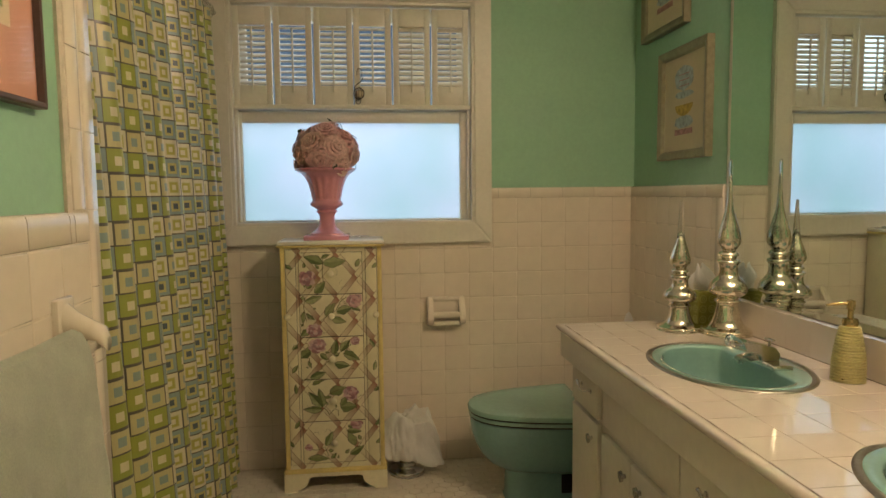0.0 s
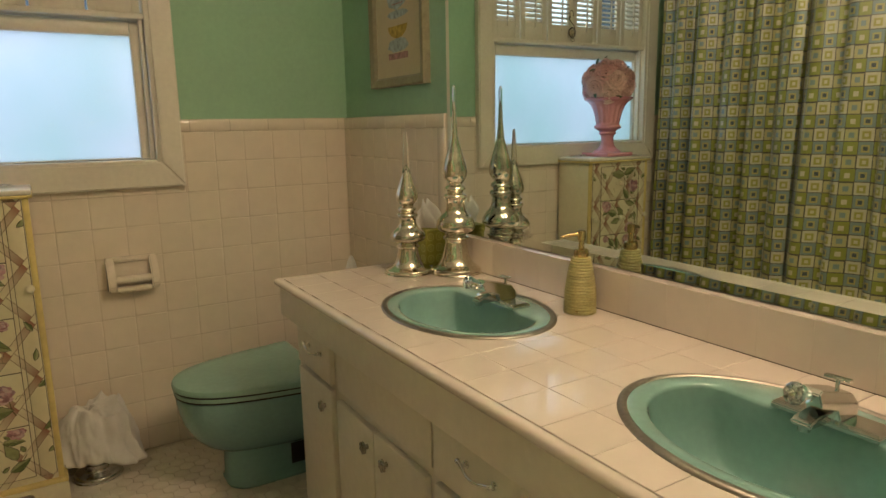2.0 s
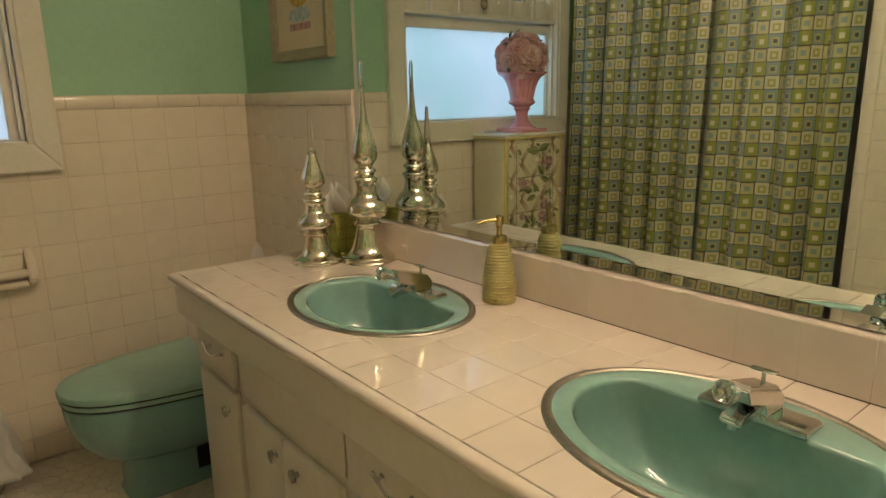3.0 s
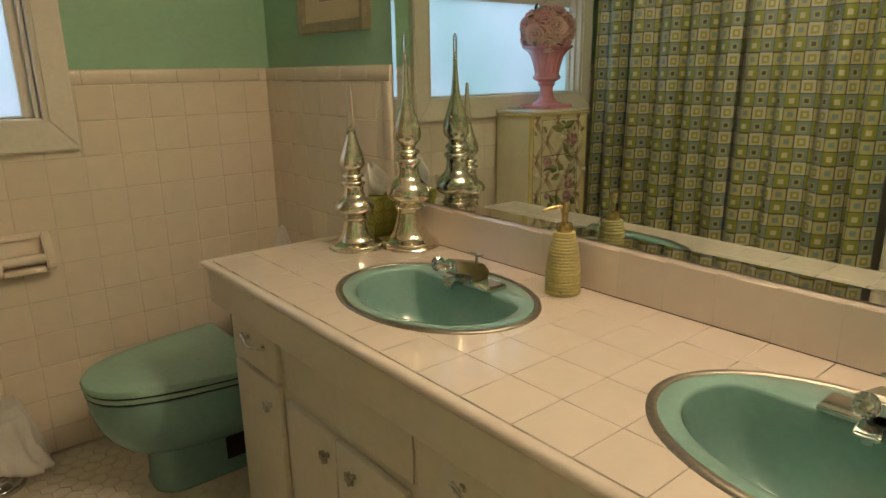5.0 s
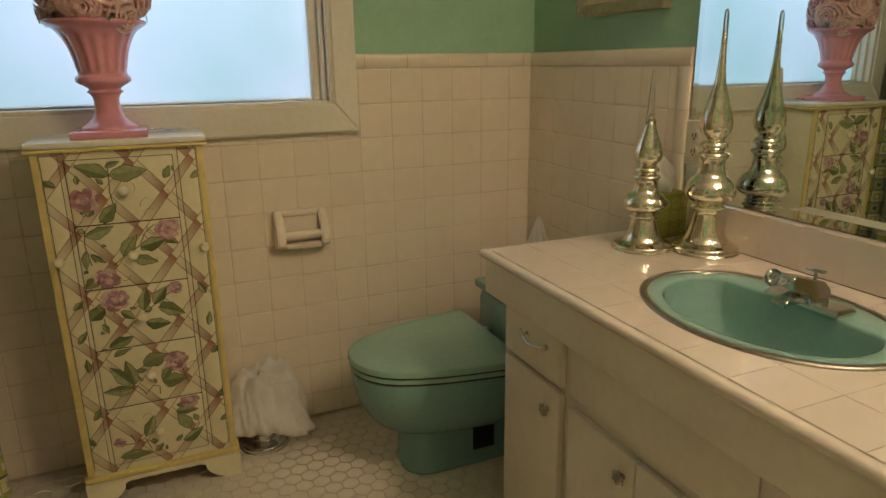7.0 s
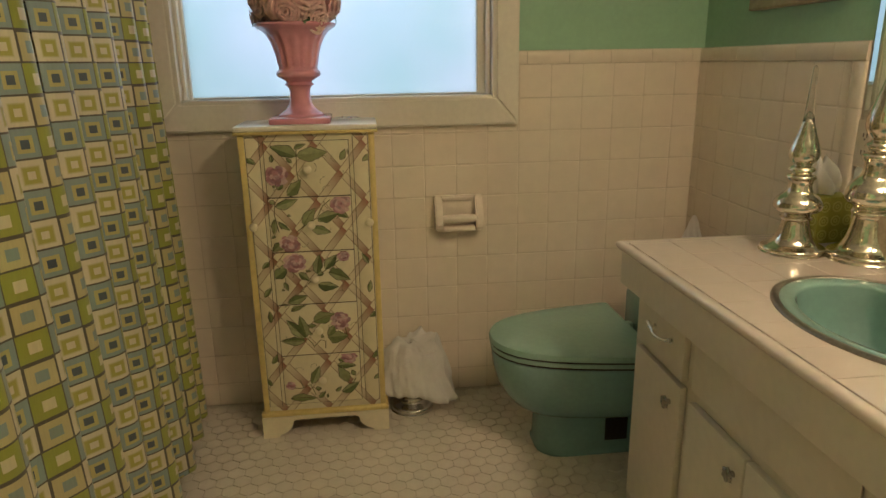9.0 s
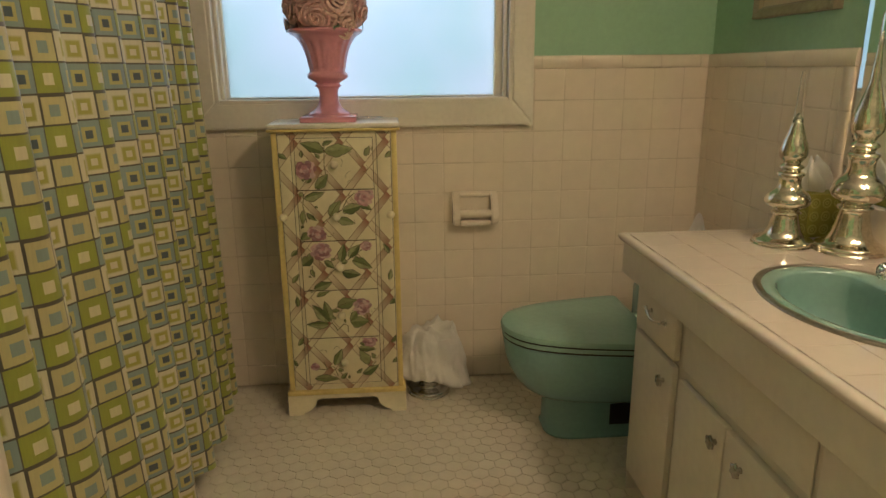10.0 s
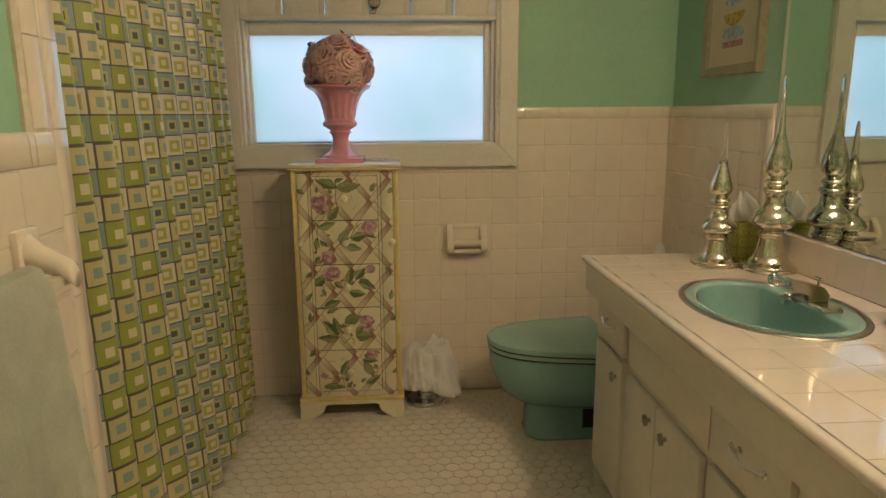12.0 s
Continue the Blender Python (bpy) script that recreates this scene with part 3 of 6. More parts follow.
def edge_trim():
    """The rounded tile edge along the front and the free ends."""
    ring = [(0.024, -0.0015), (0.010, 0.0015)] + [(0.009 - 0.010 * math.cos(a), 0.010 * math.sin(a) - 0.009) for a in np.linspace(1.45, -1.0, 9)] + [(0.004, -0.0195), (0.024, -0.0195)]
    corners = [((CX0, CY0), (1, 1)), ((CX0, CY1), (1, -1))]
    bm = bmesh.new()
    rows = []
    for (x, y), (sx, sy) in corners:
        rows.append([(x + sx * d, y + sy * d, CZ + h) for d, h in ring])
    loft(bm, rows, True, True)
    bmesh.ops.recalc_face_normals(bm, faces=bm.faces)
    part("front_edge", bm, M_CTILE, counter)
    bm = bmesh.new()
    rows = [[(CX0 + d, CY1 - d, CZ + h) for d, h in ring], [(CX1, CY1 - d, CZ + h) for d, h in ring]]
    loft(bm, rows, True, True)
    bmesh.ops.recalc_face_normals(bm, faces=bm.faces)
    part("end_edge", bm, M_CTILE, counter)


edge_trim()

vanity = thing("vanity_cabinet", "cream painted double vanity cabinet with drawers and doors", "cabinet", (0, 0, 0))
FX = 1.612                                     # face of the cabinet
part("apron", boxes((CX0 + 0.012, CX0 + 0.036, CY0 + 0.01, CY1 - 0.012, CZ - 0.112, CZ - 0.0200), (CX0 + 0.0362, RIGHT - 0.001, CY1 - 0.036, CY1 - 0.012, CZ - 0.112, CZ - 0.0200), bevel=0.002), M_CAB, vanity)
cut(part("body", boxes((FX, RIGHT - 0.002, CY0 + 0.06, CY1 - 0.060, 0.075, CZ - 0.0455)), M_CAB, vanity), KNIVES)
part("soffit", boxes((CX0 + 0.0365, FX - 0.0005, CY0 + 0.06, CY1 - 0.037, CZ - 0.060, CZ - 0.0455)), M_CAB, vanity)
part("toe_kick", boxes((FX + 0.05, RIGHT - 0.002, CY0 + 0.06, CY1 - 0.061, 0, 0.0745)), M_CAB, vanity)
part("end_panel", boxes((FX - 0.0005, RIGHT - 0.003, CY1 - 0.0598, CY1 - 0.052, 0.0, CZ - 0.113), bevel=0.0015), M_CAB, vanity)


def knob(parent, y, z):
    bm = bmesh.new()
    lathe(bm, smooth_profile([(0.0, 0.0), (0.0065, 0.0), (0.0055, 0.006), (0.006, 0.008), (0.0165, 0.011), (0.0175, 0.014), (0.013, 0.0175), (0.0, 0.0185)], 3), 24, flute=6, depth=0.30, span=(0.0105, 0.03))
    bmesh.ops.transform(bm, matrix=Matrix.Translation((FX - 0.0185, y, z)) @ pose(0, 0, 0, 0, -90, 0), verts=bm.verts)
    part("knob", bm, M_KNOB, parent, "worn chrome flower knob")


def pull(parent, y, z):
    bm = bmesh.new()
    for s in (-1, 1):
        lathe(bm, [(0.0085, 0), (0.0085, 0.002), (0.004, 0.004), (0.0035, 0.018)], 14, at=(0, 0, 0))
        bmesh.ops.transform(bm, matrix=Matrix.Translation((FX - 0.0185, y + s * 0.044, z)) @ pose(0, 0, 0, 0, -90, 0), verts=[v for v in bm.verts if abs(v.co.x) < 0.2])
    tube(bm, [(FX - 0.036 - 0.004 * math.cos(3 * t), y + 0.052 * t, z - 0.005 + 0.010 * t * t) for t in np.linspace(-1.1, 1.1, 15)],
         [0.0055, 0.0045, 0.004, 0.0035, 0.0032, 0.003, 0.003, 0.003, 0.003, 0.003, 0.0032, 0.0035, 0.004, 0.0045, 0.0055], 8)
    part("handle", bm, M_CHROME, parent, "chrome bow handle")


def front(name, y0, y1, z0, z1, grip=None, proud=0.018):
    p = part(name, boxes((FX - proud, FX - 0.0006, y0, y1, z0, z1), bevel=0.0035), M_CAB, vanity)
    if grip:
        (knob if grip[0] == "knob" else pull)(p, grip[1] - 0.026, grip[2] + 0.014)
    return p


front("drawer", 2.012, 2.262, 0.556, 0.668, ("pull", 2.140, 0.618))
front("door", 2.012, 2.262, 0.095, 0.540, ("knob", 2.082, 0.470))
front("false_front", 1.492, 1.990, 0.548, 0.668, None, 0.006)
front("door", 1.752, 1.975, 0.095, 0.528, ("knob", 1.806, 0.464))
front("door", 1.500, 1.747, 0.095, 0.528, ("knob", 1.702, 0.464))
front("drawer", 1.180, 1.462, 0.552, 0.668, ("pull", 1.322, 0.618))
front("drawer", 1.180, 1.462, 0.330, 0.536, ("pull", 1.322, 0.440))
front("drawer", 1.180, 1.462, 0.095, 0.314, ("pull", 1.322, 0.210))
front("false_front", 0.650, 1.150, 0.548, 0.668, None, 0.006)
front("door", 0.895, 1.140, 0.095, 0.528, ("knob", 0.945, 0.464))
front("door", 0.660, 0.890, 0.095, 0.528, ("knob", 0.840, 0.464))
front("drawer", 0.370, 0.630, 0.556, 0.668, ("pull", 0.50, 0.618))
front("door", 0.370, 0.630, 0.095, 0.540, ("knob", 0.560, 0.470))


def basin(cx, cy):
    s = thing("basin", "oval jade green enamel drop-in basin with steel rim", "sink", (cx, cy, CZ), "basins of the vanity")
    n = 72

    def ring(a, b, z, clip=9.0, dx=0.0, power=2.0):
        out = []
        for k in range(n):
            t = 2 * math.pi * k / n
            c, d = math.cos(t), math.sin(t)
            x = a * math.copysign(abs(c) ** (2 / power), c) + dx
            y = b * math.copysign(abs(d) ** (2 / power), d)
            out.append((min(x, clip + 0.004 * math.tanh((x - clip) * 40)) if x > clip else x, y, z))
        return out
    bm = bmesh.new()
    loft(bm, [ring(SA, SB, 0.0), ring(SA - 0.001, SB - 0.001, 0.0040), ring(SA - 0.006, SB - 0.006, 0.0060), ring(SA - 0.014, SB - 0.014, 0.0060), ring(SA - 0.017, SB - 0.017, 0.003), ring(SA - 0.017, SB - 0.017, -0.004)])
    part("steel_rim", bm, M_STEEL, s, "brushed steel rim")
    bm = bmesh.new()
    rings = [ring(SA - 0.0165, SB - 0.0165, 0.0035), ring(SA - 0.020, SB - 0.020, 0.0050), ring(SA - 0.030, SB - 0.034, 0.0042, 0.105), ring(SA - 0.040, SB - 0.048, 0.0030, 0.086),
             ring(SA - 0.0425, SB - 0.0515, 0.0008, 0.0815), ring(SA - 0.0435, SB - 0.053, -0.004, 0.080), ring(SA - 0.047, SB - 0.058, -0.030, 0.077), ring(SA - 0.054, SB - 0.068, -0.070, 0.073), ring(SA - 0.066, SB - 0.088, -0.108, 0.067),
             ring(SA - 0.085, SB - 0.116, -0.132, 0.060), ring(SA - 0.115, SB - 0.160, -0.144, 0.05), ring(0.045, 0.055, -0.148, 0.04), ring(0.024, 0.024, -0.150)]
    loft(bm, rings, False, True)
    part("bowl", bm, M_JADE, s)
    bm = bmesh.new()
    lathe(bm, [(0.0, -0.1480), (0.022, -0.1480), (0.024, -0.1462), (0.016, -0.1465), (0.015, -0.1476), (0.0, -0.1476)], 24)
    part("drain", bm, M_CHROME, s, "chrome drain")
    return s


def faucet(cx, cy):
    f = thing("faucet", "chrome single-lever faucet with clear acrylic knob", "faucet", (cx + 0.106, cy - 0.012, CZ + 0.0045), "faucets of the vanity")
    bm = bmesh.new()
    loft(bm, [[(sx * (0.027 - o), sy * (0.080 - o), z) for sx, sy in ((-1, -1), (1, -1), (1, 1), (-1, 1))] for o, z in ((0.0, 0.0), (0.0, 0.007), (0.004, 0.0125))], True, True)
    bmesh.ops.bevel(bm, geom=list(bm.edges), offset=0.0012, segments=2, affect="EDGES")
    part("deck_plate", bm, M_CHROME, f)
    bm = bmesh.new()
    low = [(0.024, 0.012), (0.026, 0.030), (0.016, 0.047), (-0.064, 0.068), (-0.071, 0.062), (-0.067, 0.042), (-0.030, 0.030), (-0.024, 0.012)]
    wide = (0.026, 0.026, 0.019, 0.017, 0.017, 0.020, 0.024, 0.026)
    loft(bm, [[(x, s * w, z) for (x, z), w in zip(low, wide)] for s in (-1, 1)], True, True)
    bmesh.ops.recalc_face_normals(bm, faces=bm.faces)
    bmesh.ops.bevel(bm, geom=list(bm.edges), offset=0.0018, segments=2, affect="EDGES")
    part("body", bm, M_CHROME, f)
    bm = bmesh.new()
    loft(bm, [[(x, y, z + 0.002) for x, z in ((-0.018, 0.010), (-0.018, 0.026), (-0.072, 0.022), (-0.084, 0.016), (-0.084, 0.009), (-0.050, 0.008))] for y in (-0.016, 0.016)], True, True)
    bmesh.ops.recalc_face_normals(bm, faces=bm.faces)
    bmesh.ops.bevel(bm, geom=list(bm.edges), offset=0.0025, segments=2, affect="EDGES")
    part("spout", bm, M_CHROME, f)
    bm = bmesh.new()
    lathe(bm, [(0.0, 0), (0.009, 0), (0.009, 0.008), (0.0, 0.008)], 16, at=(-0.073, 0, 0.0035))
    part("aerator", bm, M_CHROME, f)
    bm = bmesh.new()
    lathe(bm, [(0.0, -0.002), (0.008, -0.002), (0.008, 0.006), (0.0, 0.006)], 16)
    bmesh.ops.transform(bm, matrix=Matrix.Translation((-0.066, 0.0, 0.054)) @ pose(0, 0, 0, 0, -70, 0), verts=bm.verts)
    part("collar", bm, M_CHROME, f)
    bm = bmesh.new()
    lathe(bm, [(0.0, 0.0062), (0.008, 0.0062), (0.0105, 0.012), (0.0135, 0.024), (0.0170, 0.037), (0.0170, 0.043), (0.013, 0.048), (0.007, 0.0465), (0.0, 0.0465)], 12)
    bmesh.ops.transform(bm, matrix=Matrix.Translation((-0.066, 0.0, 0.054)) @ pose(0, 0, 0, 0, -70, 0), verts=bm.verts)
    part("knob", bm, M_ACRYL, f, "clear acrylic knob", smooth=False)
    bm = bmesh.new()
    lathe(bm, [(0.0034, 0.040), (0.0034, 0.064)], 10, at=(0.010, 0.0, 0))
    box(bm, 0.004, 0.016, -0.019, 0.019, 0.0635, 0.0680, 0.0015)
    part("lift_rod", bm, M_CHROME, f)


for cx, cy in SINKS:
    basin(cx, cy)
    faucet(cx, cy)

# backsplash and mirror
splash = thing("backsplash", "low white tiled backsplash along the counter", "backsplash", (0, 0, 0), kind="structure")
SPLASH_Z = 0.901
mirror = thing("wall_mirror", "large clear wall mirror with a bright ground border", "mirror", (RIGHT + 0.0178, 0, 0))
MY0, MY1, MZ0, MZ1 = 0.22, 2.272, SPLASH_Z + 0.003, 2.12


def mirror_glass():
    bm = bmesh.new()
    b, f, x0, x1 = 0.016, 0.022, -0.0045, -0.0095
    xo = x1 - 0.0015
    outer = [(xo, MY0, MZ0), (xo, MY1, MZ0), (xo, MY1, MZ1), (xo, MY0, MZ1)]
    inner = [(x1, MY0 + b, MZ0 + f), (x1, MY1 - b, MZ0 + f), (x1, MY1 - b, MZ1 - b), (x1, MY0 + b, MZ1 - b)]
    loft(bm, [outer, inner])
    bmesh.ops.recalc_face_normals(bm, faces=bm.faces)
    part("bevelled_edge", bm, M_BEVEL, mirror, "bright bevelled edge", smooth=False)
    bm = bmesh.new()
    bm.faces.new([bm.verts.new(p) for p in inner])
    part("mirror_glass", bm, M_MIRROR, mirror, smooth=False)
    part("backing", boxes((x1 + 0.0006, x0 + 0.0012, MY0, MY1, MZ0, MZ1)), M_DARK, mirror, smooth=False)


mirror_glass()


def outlet():
    o = thing("power_outlet", "ivory double power outlet beside the mirror edge", "outlet", (RIGHT + 0.0074, 2.247, 1.044))
    part("cover_plate", boxes((-0.004, 0.0005, -0.035, 0.035, -0.058, 0.058), bevel=0.0018), M_PLASTIC, o)
    for z in (-0.021, 0.021):
        bm = bmesh.new()
        lathe(bm, [(0.0, 0), (0.0165, 0), (0.0165, 0.002), (0.0, 0.0024)], 20)
        bmesh.ops.transform(bm, matrix=Matrix.Translation((-0.004, 0, z)) @ pose(0, 0, 0, 0, -90, 0), verts=bm.verts)
        sock = part("socket", bm, M_PLASTIC, o)
        # raised near-black plates paint the shade inside the slots
        part("slot", boxes((-0.0072, -0.0062, -0.007, -0.0045, z - 0.004, z + 0.006), (-0.0072, -0.0062, 0.0045, 0.007, z - 0.004, z + 0.006), (-0.0072, -0.0062, -0.002, 0.002, z - 0.011, z - 0.007)), M_DARK, sock)


outlet()


# ---- light bar on the wall above the mirror ----
def wall_light():
    v = thing("wall_light", "wall light bar with four round warm bulbs", "wall light", (RIGHT + 0.0155, 0.95, 2.30), turn=90)
    part("back_plate", boxes((-0.30, 0.30, 0.0005, 0.03, -0.05, 0.05), bevel=0.004), M_CHROME, v)
    for x in (-0.24, -0.08, 0.08, 0.24):
        bm = bmesh.new()
        lathe(bm, [(0.014, 0.03), (0.010, 0.045), (0.010, 0.170), (0.018, 0.180), (0.018, 0.196)], 16)
        bmesh.ops.transform(bm, matrix=Matrix.Translation((x, 0, 0)) @ pose(0, 0, 0, -90, 0, 0), verts=bm.verts)
        part("holder", bm, M_CHROME, v)
        bm = bmesh.new()
        bmesh.ops.create_uvsphere(bm, u_segments=20, v_segments=12, radius=0.058, matrix=Matrix.Translation((x, 0.245, 0)))
        part("bulb", bm, M_BULB, v, "lit frosted bulb")


wall_light()


# ---- chest of drawers ----
def leaf_outline(cx, cz, ang, length, width, n=9, curl=0.15):
    pts = []
    for k in range(n):
        t = k / (n - 1)
        pts.append((t, 0.5 * width * math.sin(math.pi * t ** 0.8) * (1 + 0.10 * math.sin(16 * t))))
    for k in range(n - 2, 0, -1):
        t = k / (n - 1)
        pts.append((t, -0.5 * width * math.sin(math.pi * t ** 0.8) * (1 + 0.10 * math.sin(16 * t + 1))))
    ca, sa = math.cos(ang), math.sin(ang)
    return [(cx + ca * t * length - sa * (w + curl * length * t * t), cz + sa * t * length + ca * (w + curl * length * t * t)) for t, w in pts]


def flat_shape(bm, pts, y, thick=0.0004):
    front_v = [bm.verts.new((x, y - thick, z)) for x, z in pts]
    f = bm.faces.new(front_v)
    f.normal_update()
    if f.normal.y > 0:
        f.normal_flip()


def clipped(pts, x0, x1, z0, z1):
    return [(min(max(x, x0), x1), min(max(z, z0), z1)) for x, z in pts]


def painted_leaves(rng, spots, y, lim):
    made = []
    for n, (cx, cz, ang, ln, wd) in enumerate(spots):
        bm = bmesh.new()
        y -= 0.00003
        curl = rng.uniform(-0.25, 0.25)
        o = leaf_outline(cx, cz, ang, ln * 1.02, wd * 0.80, curl=curl)
        rim = leaf_outline(cx - 0.0015 * math.cos(ang), cz - 0.0015 * math.sin(ang), ang, ln * 1.02 + 0.0036, wd * 0.80 + 0.0034, curl=curl)
        dark = bmesh.new()
        flat_shape(dark, clipped(rim, *lim), y + 0.00025)
        made.append((dark, M_LINE, "leaf_outline"))
        half = len(o) // 2 + 1
        flat_shape(bm, clipped(o[:half], *lim), y)
        flat_shape(bm, clipped([o[0]] + o[half - 1:], *lim), y - 0.0002)
        made.append((bm, M_LEAF, "painted_leaf"))
        if ln > 0.045:
            k = len(o) // 2
            spine = [((o[i][0] + o[-i % len(o)][0]) / 2, (o[i][1] + o[-i % len(o)][1]) / 2) for i in range(k)]
            made.append((painted_stems([clipped(spine, *lim)], y - 0.0003, 0.0008), M_STEM, "leaf_vein"))
    return made


def painted_rose(rng, cx, cz, r, y, lim):
    petals = []
    for ring, (count, rad, size) in enumerate(((9, 0.80, 0.42), (8, 0.58, 0.40), (6, 0.36, 0.34), (4, 0.16, 0.26), (1, 0.0, 0.16))):
        for k in range(count):
            a = 2 * math.pi * (k + 0.5 * (ring % 2)) / count + rng.uniform(-0.2, 0.2)
            px, pz = cx + r * rad * math.cos(a), cz + r * rad * math.sin(a)
            s = r * size * rng.uniform(0.85, 1.15)
            pts = [(px + s * math.cos(t) * (1 + 0.12 * math.sin(3 * t + k)), pz + s * 0.8 * math.sin(t)) for t in np.linspace(0, 2 * math.pi, 10)[:-1]]
            bm = bmesh.new()
            flat_shape(bm, clipped(pts, *lim), y - 0.0003 * (ring + 1) - 0.00002 * k)
            petals.append(bm)
    return petals


def painted_stems(lines, y, w=0.0013):
    bm = bmesh.new()
    for pts in lines:
        prev = None
        for k, (x, z) in enumerate(pts):
            nx, nz = pts[min(k + 1, len(pts) - 1)]
            px, pz = pts[max(k - 1, 0)]
            d = Vector((nx - px, nz - pz)).normalized()
            pair = [bm.verts.new((x - d.y * w, y - 0.0002, z + d.x * w)), bm.verts.new((x + d.y * w, y - 0.0002, z - d.x * w))]
            if prev:
                bm.faces.new((prev[0], pair[0], pair[1], prev[1]))
            prev = pair
    bmesh.ops.recalc_face_normals(bm, faces=bm.faces)
    return bm


def wood_knob(bm_y, x, z, parent):
    bm = bmesh.new()
    lathe(bm, smooth_profile([(0.0, 0), (0.006, 0), (0.005, 0.006), (0.0125, 0.012), (0.0135, 0.018), (0.009, 0.024), (0.0, 0.0255)], 3), 20)
    bmesh.ops.transform(bm, matrix=Matrix.Translation((x, bm_y, z)) @ pose(0, 0, 0, 90, 0, 0), verts=bm.verts)
    part("knob", bm, M_CREAMWOOD, parent, "cream painted round knob")


